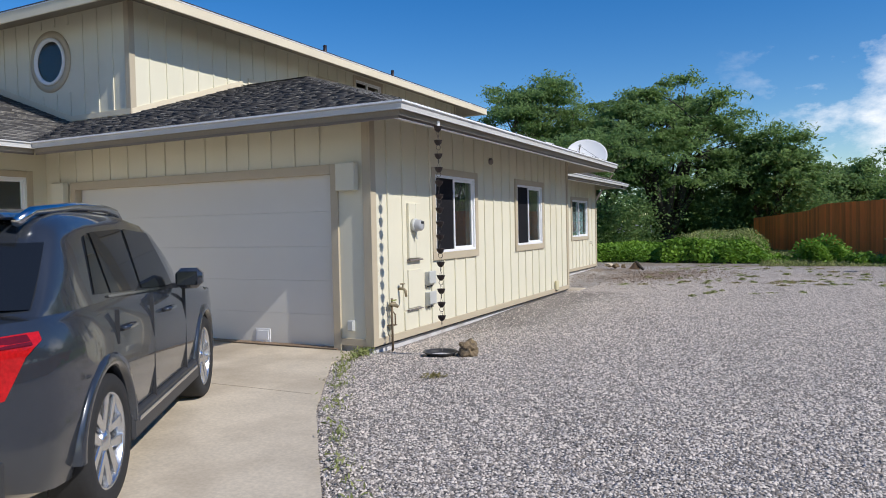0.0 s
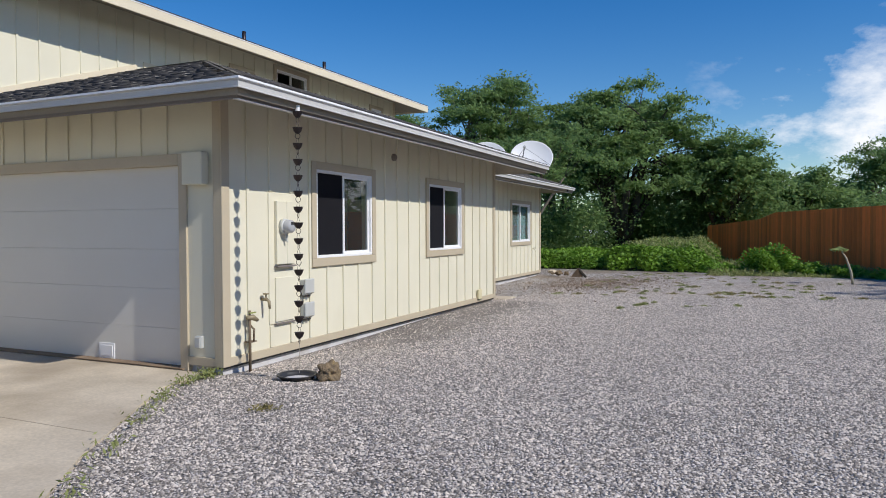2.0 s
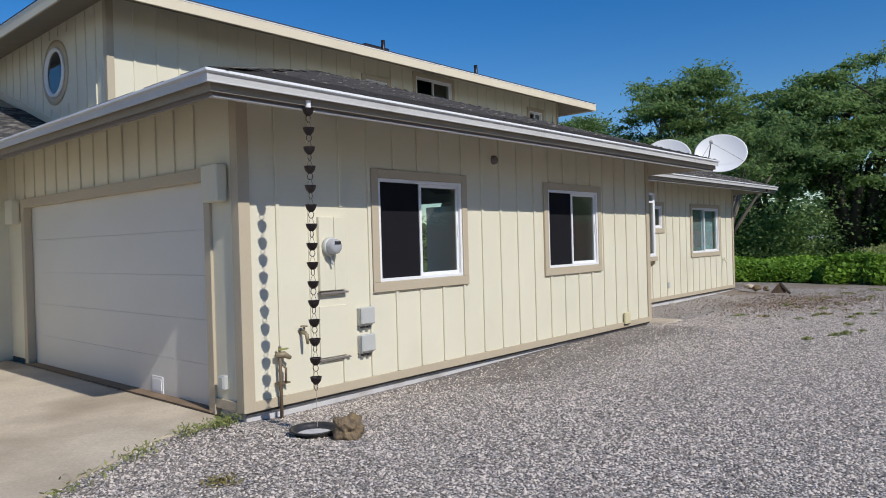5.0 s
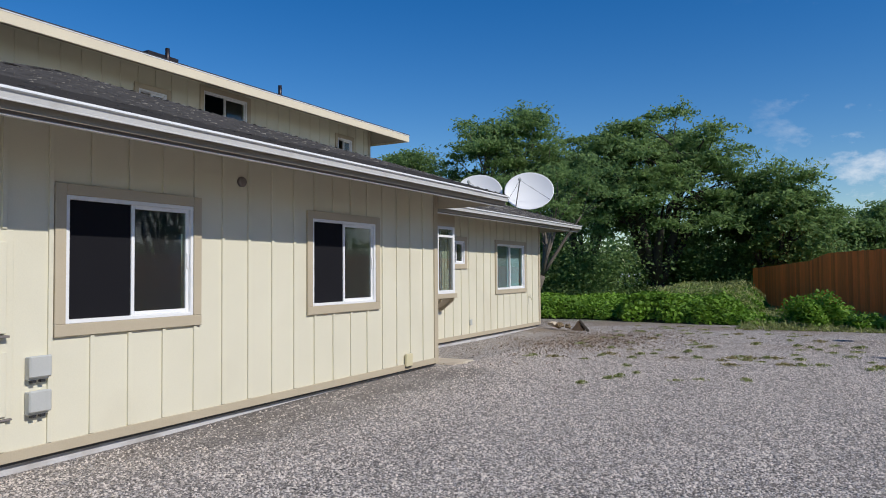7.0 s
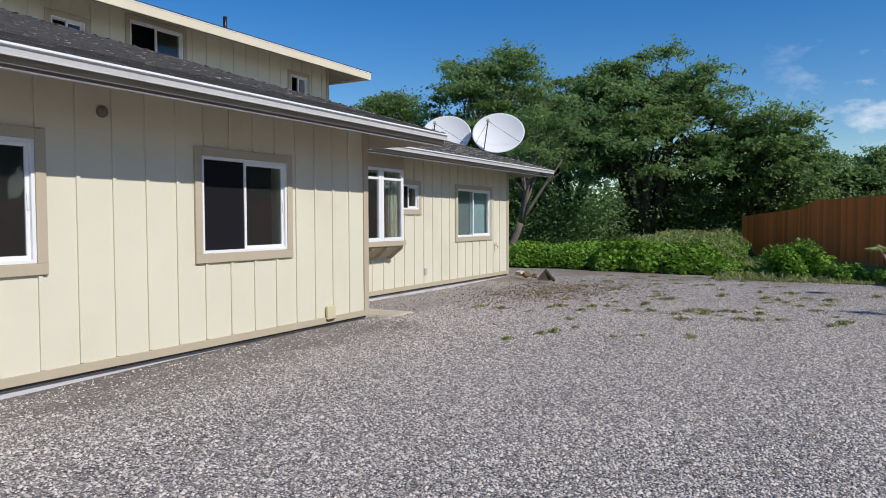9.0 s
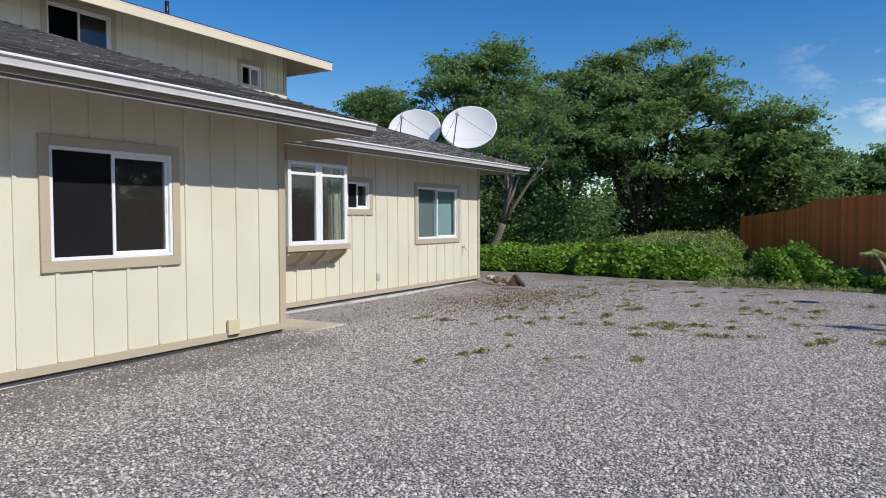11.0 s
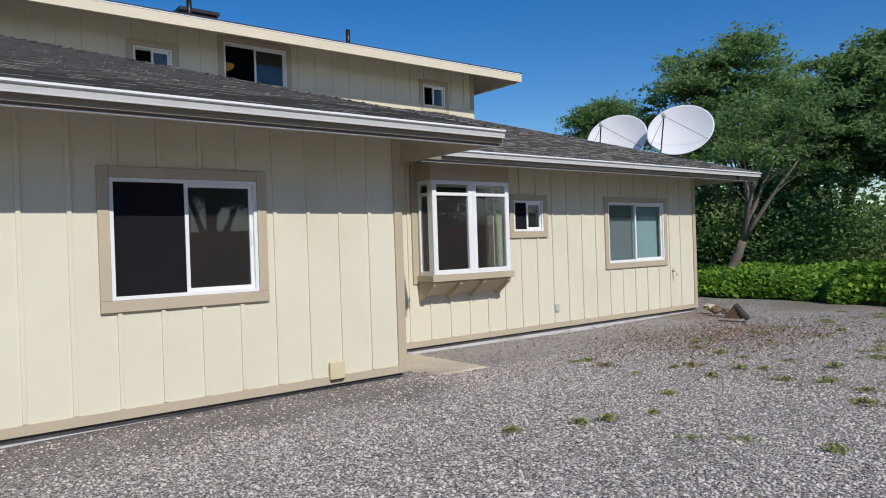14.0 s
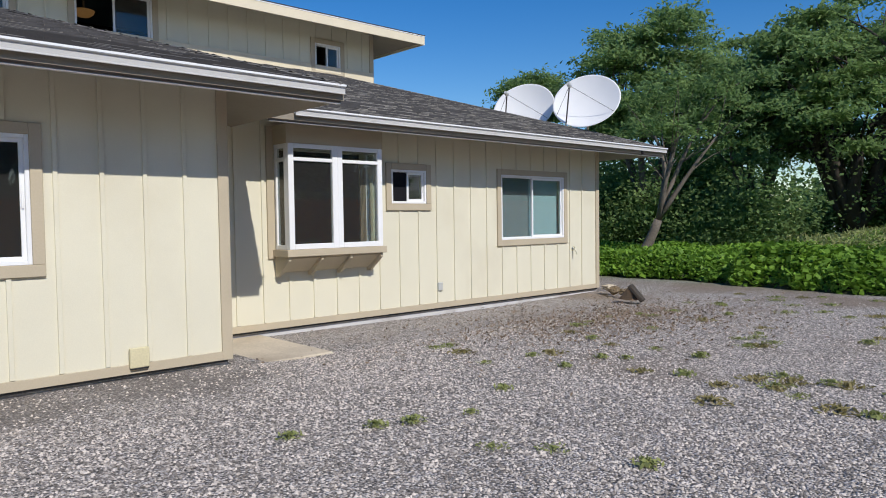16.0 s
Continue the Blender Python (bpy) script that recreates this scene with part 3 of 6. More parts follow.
part("corner_board", bm, TAN, wall_a, "tan painted corner board")
bm = boxes((BX + 0.002, BX + 0.026, B_END - 0.09, B_END + 0.02, BASE_B, 2.95), bevel=0.003)
part("corner_board", bm, TAN, wall_b, "tan painted corner board")
bm = boxes((UX + 0.002, UX + 0.026, UY0 - 0.026, UY0 + 0.10, 3.5, 5.80), (UX - 0.10, UX + 0.001, UY0 - 0.026, UY0 - 0.002, 3.5, 5.80), bevel=0.003)
part("corner_board", bm, TAN, wall_u, "tan painted corner board")
bm = boxes((UX + 0.002, UX + 0.026, UY1 - 0.09, UY1 + 0.02, 4.5, 5.80), bevel=0.003)
part("corner_board", bm, TAN, wall_u, "tan painted corner board")
bm = boxes((UX + 0.003, UX + 0.03, 12.6, UY1, 4.6, 4.93), bevel=0.003)
part("flashing_board", bm, FASCIA, wall_u, "cream board along the roof junction")
# sloping boards along the front roof junctions
def slope_board(p, q, h, t, face_dir):
    bm = bmesh.new()
    p, q, f = Vector(p), Vector(q), Vector(face_dir)
    vs = [bm.verts.new(v) for v in (p, q, q + Vector((0, 0, h)), p + Vector((0, 0, h)), p + f * t, q + f * t, q + f * t + Vector((0, 0, h)), p + f * t + Vector((0, 0, h)))]
    for f4 in ((0, 1, 2, 3), (4, 7, 6, 5), (0, 4, 5, 1), (1, 5, 6, 2), (2, 6, 7, 3), (3, 7, 4, 0)):
        bm.faces.new([vs[i] for i in f4])
    return bm


part("flashing_board", slope_board((UX, 9.5, 3.72), (UX, 12.42, 4.73), 0.12, 0.028, (1, 0, 0)), FASCIA, wall_u)
part("flashing_board", boxes((-12.6, UX, UY0 - 0.028, UY0 - 0.002, 3.74, 3.84)), FASCIA, wall_uf)
part("flashing_board", slope_board((-12.6, UY0, 3.74), (-17, UY0, 5.26), 0.12, 0.028, (0, -1, 0)), FASCIA, wall_uf)

# garage door surround
bm = boxes((-5.478, -5.365, FY - 0.03, FY + 0.08, -0.05, 2.40), (-10.66, -10.542, FY - 0.03, FY + 0.08, -0.05, 2.40), (-10.542, -5.478, FY - 0.03, FY + 0.08, 2.272, 2.40), bevel=0.004)
part("door_surround", bm, TAN, wall_f, "tan painted door surround")


# ---- windows ----
def slider(name, face, y0, y1, z0, z1, label, screen=True, blinds=None, trim=True, w=0.038, open_side=False):
    """A two-pane white sliding window in a wall that faces +x."""
    win = thing(name, label, "window", (face, (y0 + y1) / 2, z0), kind="structure")
    win.location = (0, 0, 0)
    m = (y0 + y1) / 2
    part("window_frame", boxes((face - 0.08, face + 0.022, y0, y0 + w, z0, z1), (face - 0.08, face + 0.022, y1 - w, y1, z0, z1), (face - 0.08, face + 0.022, y0 + w, y1 - w, z0, z0 + w),
                               (face - 0.08, face + 0.022, y0 + w, y1 - w, z1 - w, z1), bevel=0.004), WHITE, win, "white vinyl frame")
    for k, (a, b, d) in enumerate(((y0 + w, m + 0.03, -0.045), (m - 0.02, y1 - w, -0.012))):
        s = 0.012 if k == 0 else 0.038
        q = part("sash", boxes((face + d - 0.025, face + d, a, a + s, z0 + w, z1 - w), (face + d - 0.025, face + d, b - 0.038, b, z0 + w, z1 - w), (face + d - 0.025, face + d, a + s, b - 0.038, z0 + w, z0 + w + s),
                             (face + d - 0.025, face + d, a + s, b - 0.038, z1 - w - s, z1 - w), bevel=0.003), WHITE, win)
        if not (open_side and k == 0):
            g = part("pane", boxes((face + d - 0.016, face + d - 0.010, a + s - 0.003, b - 0.035, z0 + w + s - 0.003, z1 - w - s + 0.003)), GLASS, q)
            g.visible_shadow = False
    if screen:
        part("insect_screen", boxes((face - 0.03, face - 0.028, y0 + w, m + 0.0, z0 + w, z1 - w)), SCREEN, win, "dark insect screen, added on the small window to darken it")
    if blinds:
        part("blind", boxes((face - 0.135, face - 0.13, y0 + w, m, z0 + w, z1 - w)), blinds[0], win, "grey-blue window blind")
        part("blind", boxes((face - 0.135, face - 0.13, m, y1 - w, z0 + w, z1 - w)), blinds[1], win, "teal window blind")
    part("latch", boxes((face - 0.012, face + 0.002, y1 - w - 0.03, y1 - w - 0.008, (z0 + z1) / 2 - 0.08, (z0 + z1) / 2 + 0.08), bevel=0.003), WHITE, win)
    if trim:
        f = 0.034
        part("trim", boxes((face + 0.001, face + f, y0 - 0.105, y0 - 0.001, z0 + 0.0, z1 + 0.105), (face + 0.001, face + f, y1 + 0.001, y1 + 0.105, z0 + 0.0, z1 + 0.105),
                           (face + 0.001, face + f, y0, y1, z1 + 0.001, z1 + 0.105), bevel=0.004), TAN, win, "tan painted window trim")
        part("window_sill", boxes((face + 0.001, face + f + 0.002, y0 - 0.105, y1 + 0.105, z0 - 0.112, z0 - 0.001), bevel=0.004), TAN, win, "tan painted sill board")
    return win


for k, (a, b) in enumerate(WIN_A):
    slider(f"window_{k + 1}", AX, a, b, SILL, HEAD, "white sliding window with dark screen and tan trim")
# this one's screen is an added dark sheet that keeps the pane dark
slider("window_3", BX, *WIN_C, 1.79, HEAD, "small white sliding window with tan trim")
slider("window_4", BX, *WIN_D, 1.12, HEAD, "white sliding window with blue-grey blinds", screen=False, blinds=(BLIND, TEAL))
for k, (a, b, lo, hi) in enumerate(UP_WINS):
    slider(f"window_{k + 5}", UX, a, b, lo, hi, "half-open upper sliding window with tan trim", screen=False, open_side=True)
slider("window_8", -11.3, 6.3, 7.72, 1.25, 2.5, "white window in the wing wall by the drive", screen=False)

# round window of the upper floor
rw = thing("window_9", "round white-framed window with tan surround", "window", kind="structure")
turn_y = lambda x, y, z: Matrix.Translation((x, y, z)) @ Matrix.Rotation(math.pi / 2, 4, "X")
bm = lathe(bmesh.new(), [(0.46, 0.0), (0.60, 0.0), (0.60, 0.022), (0.46, 0.022), (0.46, 0.0)], 40, m=turn_y(-13.12, UY0 - 0.001, 4.95))
part("trim", bm, TAN, rw, "tan round surround", True)
bm = lathe(bmesh.new(), [(0.39, 0.0), (0.46, 0.0), (0.46, 0.05), (0.41, 0.055), (0.39, 0.0)], 40, m=turn_y(-13.12, UY0 - 0.001, 4.95))
part("window_frame", bm, WHITE, rw, "white round frame", True)
bm = lathe(bmesh.new(), [(0, 0.012), (0.395, 0.012)], 40, m=turn_y(-13.12, UY0 - 0.001, 4.95))
part("pane", bm, GLASS, rw)
# solid wall behind: the room's darkness is drawn as a near-black disc
bm = lathe(bmesh.new(), [(0, 0.004), (0.395, 0.004)], 40, m=turn_y(-13.12, UY0 - 0.001, 4.95))
part("backing", bm, SCREEN, rw, "dark disc standing for the unlit room behind")

# garden window that juts from the rear wall
bay = thing("bay_window", "white garden window box on a tan base with brackets", "window", kind="structure")
X1, X0 = -6.20, BX
def bay_unit(a, b, fixed_axis):
    """One framed light: frame bars, transom and panes; along y on the front, along x at the sides."""
    w, z0, zt, z1 = 0.088, 1.13, 2.36, 2.60
    def bx(p, q, lo, hi, t0, t1):
        return (t0, t1, p, q, lo, hi) if fixed_axis == "x" else (p, q, t0, t1, lo, hi)
    return w, z0, zt, z1, bx
for a, b in ((18.22, 19.03), (19.03, 19.84)):
    w, z0, zt, z1, bx = bay_unit(a, b, "x")
    t0, t1 = X1 - 0.06, X1
    q = part("light_frame", boxes(bx(a, a + w, z0, z1, t0, t1), bx(b - w, b, z0, z1, t0, t1), bx(a + w, b - w, z0, z0 + 0.075, t0, t1), bx(a + w, b - w, zt, zt + 0.05, t0, t1),
                               bx(a + w, b - w, z1 - 0.06, z1, t0, t1), bevel=0.005), WHITE, bay, "white frame of one light")
    for lo, hi in ((z0 + 0.075, zt), (zt + 0.05, z1 - 0.06)):
        g = part("pane", boxes((X1 - 0.035, X1 - 0.029, a + w, b - w, lo, hi)), GLASS, q)
        g.visible_shadow = False
for y in (18.22, 19.78):
    q = part("side_frame", boxes((X0 + 0.02, X0 + 0.07, y, y + 0.06, 1.13, 2.60), (X1 - 0.13, X1 - 0.061, y, y + 0.06, 1.13, 2.60), (X0 + 0.07, X1 - 0.13, y, y + 0.06, 1.13, 1.19),
                                (X0 + 0.07, X1 - 0.13, y, y + 0.06, 2.36, 2.41), (X0 + 0.07, X1 - 0.13, y, y + 0.06, 2.54, 2.60), bevel=0.005), WHITE, bay, "white side frame")
    for lo, hi in ((1.19, 2.36), (2.41, 2.54)):
        g = part("pane", boxes((X0 + 0.07, X1 - 0.13, y + 0.027, y + 0.033, lo, hi)), GLASS, q)
        g.visible_shadow = False
part("head_board", boxes((X0 + 0.002, X1 - 0.01, 18.2, 19.86, 2.601, 2.86)), TAN, bay, "tan board above the light")
# near-black sheet that paints the shade under the bay's top
part("lining", boxes((X0 - 0.10, X1 - 0.07, 18.29, 19.77, 2.583, 2.597)), INTERIOR, bay, "inner lining coloured dark for the shade inside")
part("window_sill", boxes((X0 + 0.002, X1 + 0.03, 18.17, 19.89, 1.03, 1.128), bevel=0.005), TAN, bay, "tan sill board")
part("trim", boxes((X0 + 0.002, X0 + 0.03, 18.10, 18.21, 1.0, 2.86), (X0 + 0.002, X0 + 0.03, 19.85, 19.94, 1.0, 2.86)), TAN, bay, "tan side trim")
bm = bmesh.new()
base = [(X0 + 0.02, 0.80), (X0 + 0.06, 0.80), (X1 - 0.06, 1.0), (X1 - 0.06, 1.03), (X0 + 0.02, 1.03)]
ra = [bm.verts.new((x, 18.24, z)) for x, z in base]
rb = [bm.verts.new((x, 19.82, z)) for x, z in base]
bm.faces.new(ra); bm.faces.new(rb[::-1])
for i in range(5):
    j = (i + 1) % 5
    bm.faces.new((ra[i], ra[j], rb[j], rb[i]))
part("base_box", bm, TAN, bay, "tan slanted base")
for y in (18.205, 18.74, 19.24, 19.80):
    bm = bmesh.new()
    prof = [(X0 + 0.02, 0.74), (X0 + 0.09, 0.74), (X1 - 0.02, 0.97), (X1 - 0.02, 1.03), (X0 + 0.02, 1.03)]
    ra = [bm.verts.new((x, y, z)) for x, z in prof]
    rb = [bm.verts.new((x, y + 0.045, z)) for x, z in prof]
    bm.faces.new(ra); bm.faces.new(rb[::-1])
    for i in range(5):
        j = (i + 1) % 5
        bm.faces.new((ra[i], ra[j], rb[j], rb[i]))
    part("bracket", bm, TAN, bay, "tan wooden bracket")
bm = bmesh.new()
for k in range(8):
    y = 19.68 + 0.012 * k
    box(bm, -6.56 + 0.012 * (k % 2), -6.55 + 0.012 * (k % 2), y, y + 0.013, 1.2, 2.35)
part("curtain", bm, CURTAIN, bay, "beige curtain")

# ---- garage door ----
gdoor = thing("door_1", "closed white sectional garage door with plain panels", "garage door", kind="structure")
levels = [-0.04, 0.40, 0.86, 1.32, 1.79, 2.28]
for lo, hi in zip(levels, levels[1:]):
    part("panel", boxes((-10.54, -5.48, FY + 0.085, FY + 0.13, lo + 0.0008, hi - 0.0008), bevel=0.002), DOORWHITE, gdoor)
part("bottom_seal", boxes((-10.54, -5.48, FY + 0.09, FY + 0.125, -0.05, -0.034)), DARKPLASTIC, gdoor, "black rubber seal")
# white panel: a small vent, with the reflected patch of sunlight as its colour
part("pet_flap", boxes((-6.9, -6.64, FY + 0.076, FY + 0.0845, -0.02, 0.17), (-6.87, -6.67, FY + 0.07, FY + 0.076, 0.01, 0.14), bevel=0.002), WHITE, gdoor, "small white panel for a vent and the sunlight reflected there")
structure("threshold", boxes((-10.6, -5.42, FY - 0.06, FY + 0.3, -0.034, -0.02)), material("worn_threshold", (0.24, 0.17, 0.11), 0.85, var=0.3), "brown worn strip under the garage door", "threshold")

# ---- roofs ----
K = 0.34
EX, EY0, EY1, EZ = -3.95, 7.27, 17.60, 2.955
MIDY = (EY0 + EY1) / 2
PX = EX - (MIDY - EY0)
zf = lambda x, y: EZ + K * (y - EY0)
ze = lambda x, y: EZ + K * (EX - x)
zb = lambda x, y: EZ + K * (EY1 - y)
BEX, BEY1, BEZ = -5.74, 27.25, 2.99
zbe = lambda x, y: BEZ + K * (BEX - x)
zbn = lambda x, y: BEZ + K * (BEY1 - y)
WEX = -10.38
zw = lambda x, y: EZ + K * (WEX - x)
yv = lambda x: EY1 - (BEX - x) - (BEZ - EZ) / K
DECK = 0.15


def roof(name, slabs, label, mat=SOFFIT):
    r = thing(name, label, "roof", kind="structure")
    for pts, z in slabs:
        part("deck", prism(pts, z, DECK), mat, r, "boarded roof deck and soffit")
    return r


front_poly = [(EX, EY0), (PX, MIDY), (UX - 0.05, MIDY), (UX - 0.05, UY0 + 0.05), (WEX - 2.23, UY0 + 0.05), (WEX, EY0)]
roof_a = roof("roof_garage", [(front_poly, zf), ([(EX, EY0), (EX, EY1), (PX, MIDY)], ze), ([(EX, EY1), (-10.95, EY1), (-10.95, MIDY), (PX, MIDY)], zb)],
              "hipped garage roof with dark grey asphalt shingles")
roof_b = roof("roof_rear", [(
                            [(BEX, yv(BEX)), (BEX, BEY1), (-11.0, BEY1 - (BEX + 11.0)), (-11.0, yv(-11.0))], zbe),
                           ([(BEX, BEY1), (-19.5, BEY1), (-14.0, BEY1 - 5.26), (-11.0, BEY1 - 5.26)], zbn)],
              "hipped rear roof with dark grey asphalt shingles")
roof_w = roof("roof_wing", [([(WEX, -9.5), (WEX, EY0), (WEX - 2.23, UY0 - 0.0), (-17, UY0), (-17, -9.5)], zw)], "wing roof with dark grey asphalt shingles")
UEX, UEY0, UEY1, UEZ = -10.05, 8.75, 24.1, 5.76
um = (UEX - 19.9) / 2
half = UEX - um
ku = 0.25
zue = lambda x, y: UEZ + ku * (UEX - x)
roof_u = roof("roof_upper", [([(UEX, UEY0), (UEX, UEY1), (um, UEY1 - half), (um, UEY0 + half)], zue),
                             ([(-19.9, UEY0), (UEX, UEY0), (um, UEY0 + half)], lambda x, y: UEZ + ku * (y - UEY0)),
                             ([(-19.9, UEY1), (UEX, UEY1), (um, UEY1 - half)], lambda x, y: UEZ + ku * (UEY1 - y)),
                             ([(-19.9, UEY0), (-19.9, UEY1), (um, UEY1 - half), (um, UEY0 + half)], lambda x, y: UEZ + ku * (x + 19.9))],
              "low hipped upper roof with a cream fascia")
part("shingle_edge", sweep([(-0.25, 0.06), (0.025, 0.0), (0.025, -0.018), (-0.25, 0.04)], [(-19.9, UEY0, UEZ + 0.02), (UEX, UEY0, UEZ + 0.02), (UEX, UEY1, UEZ + 0.02), (-19.9, UEY1, UEZ + 0.02)]), DARKEDGE, roof_u, "dark shingle edge")
part("drip_edge", sweep([(0.0, 0.0), (0.02, 0.0), (0.02, -0.018), (0.0, -0.018)], [(-19.9, UEY0, UEZ), (UEX, UEY0, UEZ), (UEX, UEY1, UEZ), (-19.9, UEY1, UEZ)]), WHITE, roof_u, "white metal drip edge")
part("fascia", sweep([(-0.02, -0.02), (0.012, -0.02), (0.012, -0.20), (-0.02, -0.20)], [(-19.9, UEY0, UEZ), (UEX, UEY0, UEZ), (UEX, UEY1, UEZ), (-19.9, UEY1, UEZ)]), FASCIA, roof_u, "cream fascia board")
for y in (16.5, 20.12):
    bm = tube(bmesh.new(), [(-11.6, y, zue(-11.6, 0) - 0.05), (-11.6, y, 6.60)], 0.05, 12)
    lathe(bm, [(0.14, 0), (0.07, 0.08), (0.055, 0.1)], 12, at=(-11.6, y, zue(-11.6, 0) - 0.02))
    tagged(link("vent_pipe", bm, DARKMETAL, None, "dark plumbing vent pipe on the upper roof", True), category="vent pipe", group="roof vent pipes")
tagged(link("roof_vent", boxes((-12.75, -12.35, 16.6, 17.35, zue(-12.35, 0) - 0.1, 6.62), (-12.8, -12.3, 16.55, 17.4, 6.62, 6.70), bevel=0.01), DARKMETAL, None, "low dark metal vent box on the upper roof"), category="roof vent")

G_PROF = [(0.0, 0.0), (0.0, -0.03), (0.085, -0.086), (0.09, -0.094), (0.102, -0.092), (0.102, -0.082), (0.096, -0.078), (0.10, -0.036), (0.097, -0.028), (0.12, -0.018), (0.12, 0.0), (0.105, 0.0), (0.105, -0.012), (0.088, -0.026), (0.084, -0.074), (0.012, -0.026), (0.012, 0.0)]
G_BEAD = [(0.102, 0.006), (0.124, 0.006), (0.124, -0.014), (0.102, -0.008)]
F_PROF = [(-0.03, 0.0), (0.0, 0.0), (0.0, -0.175), (-0.03, -0.175)]
fx = EX - 0.04
path_a = [(WEX - 0.02, EY0 + 0.04, EZ), (fx, EY0 + 0.04, EZ), (fx, EY1 - 0.02, EZ)]
part("fascia", sweep(F_PROF, path_a), TAUPE, roof_a, "taupe fascia board")
part("gutter", sweep(G_PROF, path_a), GUTTER, roof_a, "white aluminium gutter")
part("gutter_lip", sweep(G_BEAD, path_a), WHITE, roof_a, "bright white rolled lip")
part("drip_trim", sweep([(-0.05, -0.172), (0.006, -0.172), (0.006, -0.182), (-0.05, -0.182)], path_a[1:]), GUTTER, roof_a, "pale lower fascia trim")
path_b = [(BEX - 0.04, 17.72, BEZ), (BEX - 0.04, BEY1 - 0.02, BEZ)]
part("fascia", sweep(F_PROF, path_b), TAUPE, roof_b, "taupe fascia board")
part("gutter", sweep(G_PROF, [(BEX - 0.04, 18.05, BEZ), (BEX - 0.04, BEY1, BEZ)]), GUTTER, roof_b, "white aluminium gutter")
part("gutter_lip", sweep(G_BEAD, [(BEX - 0.04, 18.05, BEZ), (BEX - 0.04, BEY1, BEZ)]), WHITE, roof_b, "bright white rolled lip")
part("drip_trim", sweep([(-0.05, -0.172), (0.006, -0.172), (0.006, -0.182), (-0.05, -0.182)], path_b), GUTTER, roof_b, "pale lower fascia trim")
path_w = [(WEX - 0.04, -9.5, EZ), (WEX - 0.04, EY0 + 0.03, EZ)]
part("fascia", sweep(F_PROF, path_w), TAUPE, roof_w, "taupe fascia board")
part("gutter", sweep(G_PROF, path_w), GUTTER, roof_w, "white aluminium gutter")

# ---- parked car ----
PAINT = material("slate_metallic_paint", (0.042, 0.049, 0.062), 0.25, 0.4, var=0.04, scale=2, fine=300, bump=0.0)
PAINT.node_tree.nodes["Principled BSDF"].inputs["Coat Weight"].default_value = 1.0
PAINT.node_tree.nodes["Principled BSDF"].inputs["Coat Roughness"].default_value = 0.03
CLAD = material("grey_cladding", (0.035, 0.037, 0.042), 0.45, 0.1, var=0.08)
TYRE = material("tyre_rubber", (0.018, 0.018, 0.019), 0.8, var=0.2, scale=20)
ALLOY = material("alloy_silver", (0.62, 0.63, 0.65), 0.25, 0.9, var=0.05)
CHROME = material("satin_chrome", (0.62, 0.63, 0.65), 0.2, 1.0, var=0.04)
REDLENS = material("red_lens", (0.42, 0.008, 0.010), 0.08, var=0.35, scale=9)
CRIMSON = material("crimson_lens", (0.12, 0.006, 0.010), 0.08, var=0.2)
CLEAR = material("pale_lens", (0.6, 0.6, 0.6), 0.1, var=0.05)

car = thing("car", "dark slate grey SUV parked on the drive", "car")
WB = 1.475


def half_width(x):
    t = min(1.0, max(0.0, (abs(x + 0.05) - 1.55) / 1.0))
    return 0.985 - 0.17 * t ** 2.2


def belt(x):
    return 1.18 - 0.035 * max(0, x + 1) - 0.06 * max(0, x - 1.2) ** 1.5


def body_section(x):
    w = half_width(x)
    zb = belt(x)
    low = 0.27 + 0.16 * max(0, (abs(x) - 2.0) / 0.55) ** 2
    end = max(0.0, (abs(x) - 2.2) / 0.35)
    w2 = w - 0.10 * end
    return [(0.0, low), (w2 - 0.18, low), (w2 - 0.06, low + 0.05), (w2 - 0.02, 0.46), (w2 + 0.0, 0.64), (w2 + 0.004, 0.84), (w2 - 0.012, 1.0), (w2 - 0.045, zb - 0.05), (w2 - 0.085, zb), (w2 - 0.30, zb + 0.02), (0.0, zb + 0.035)]


xs = [-2.52, -2.505, -2.48, -2.44, -2.39] + [-2.33 + 0.115 * i for i in range(41)] + [2.43, 2.48, 2.53]
bm = bmesh.new()
rings = []
for x in xs:
    sec = body_section(x)
    full = sec + [(-y, z) for y, z in sec[-2:0:-1]]
    rings.append([bm.verts.new((x, y, z)) for y, z in full])
for a, b in zip(rings, rings[1:]):
    for i in range(len(a)):
        j = (i + 1) % len(a)
        bm.faces.new((a[i], a[j], b[j], b[i]))
bm.faces.new(rings[0]); bm.faces.new(rings[-1][::-1])
body = part("body", bm, PAINT, car, "slate grey body shell", True)
# wheel arches cut out of the shell
cut = bmesh.new()
for x in (-WB, WB):
    for s in (-1, 1):
        lathe(cut, [(0, 0.0), (0.445, 0.0), (0.445, 0.6), (0, 0.6)], 36, m=Matrix.Translation((x, s * 1.15, 0.39)) @ Matrix.Rotation(s * math.pi / 2, 4, "X"))
bmesh.ops.recalc_face_normals(cut, faces=cut.faces)
cutter = link("cutter", cut, CLAD)
mod = body.modifiers.new("arches", "BOOLEAN")
mod.object, mod.operation, mod.solver = cutter, "DIFFERENCE", "EXACT"
bpy.context.view_layer.update()
cut_mesh = bpy.data.meshes.new_from_object(body.evaluated_get(bpy.context.evaluated_depsgraph_get()))
body.modifiers.clear()
body.data = cut_mesh
body.data.set_sharp_from_angle(angle=radians(32))
bpy.data.objects.remove(cutter)

# cabin: leaning sides, raked front and back
def side_y(z):
    return 0.925 - (z - 1.05) * 0.235 - 0.10 * max(0, z - 1.55) ** 1.2


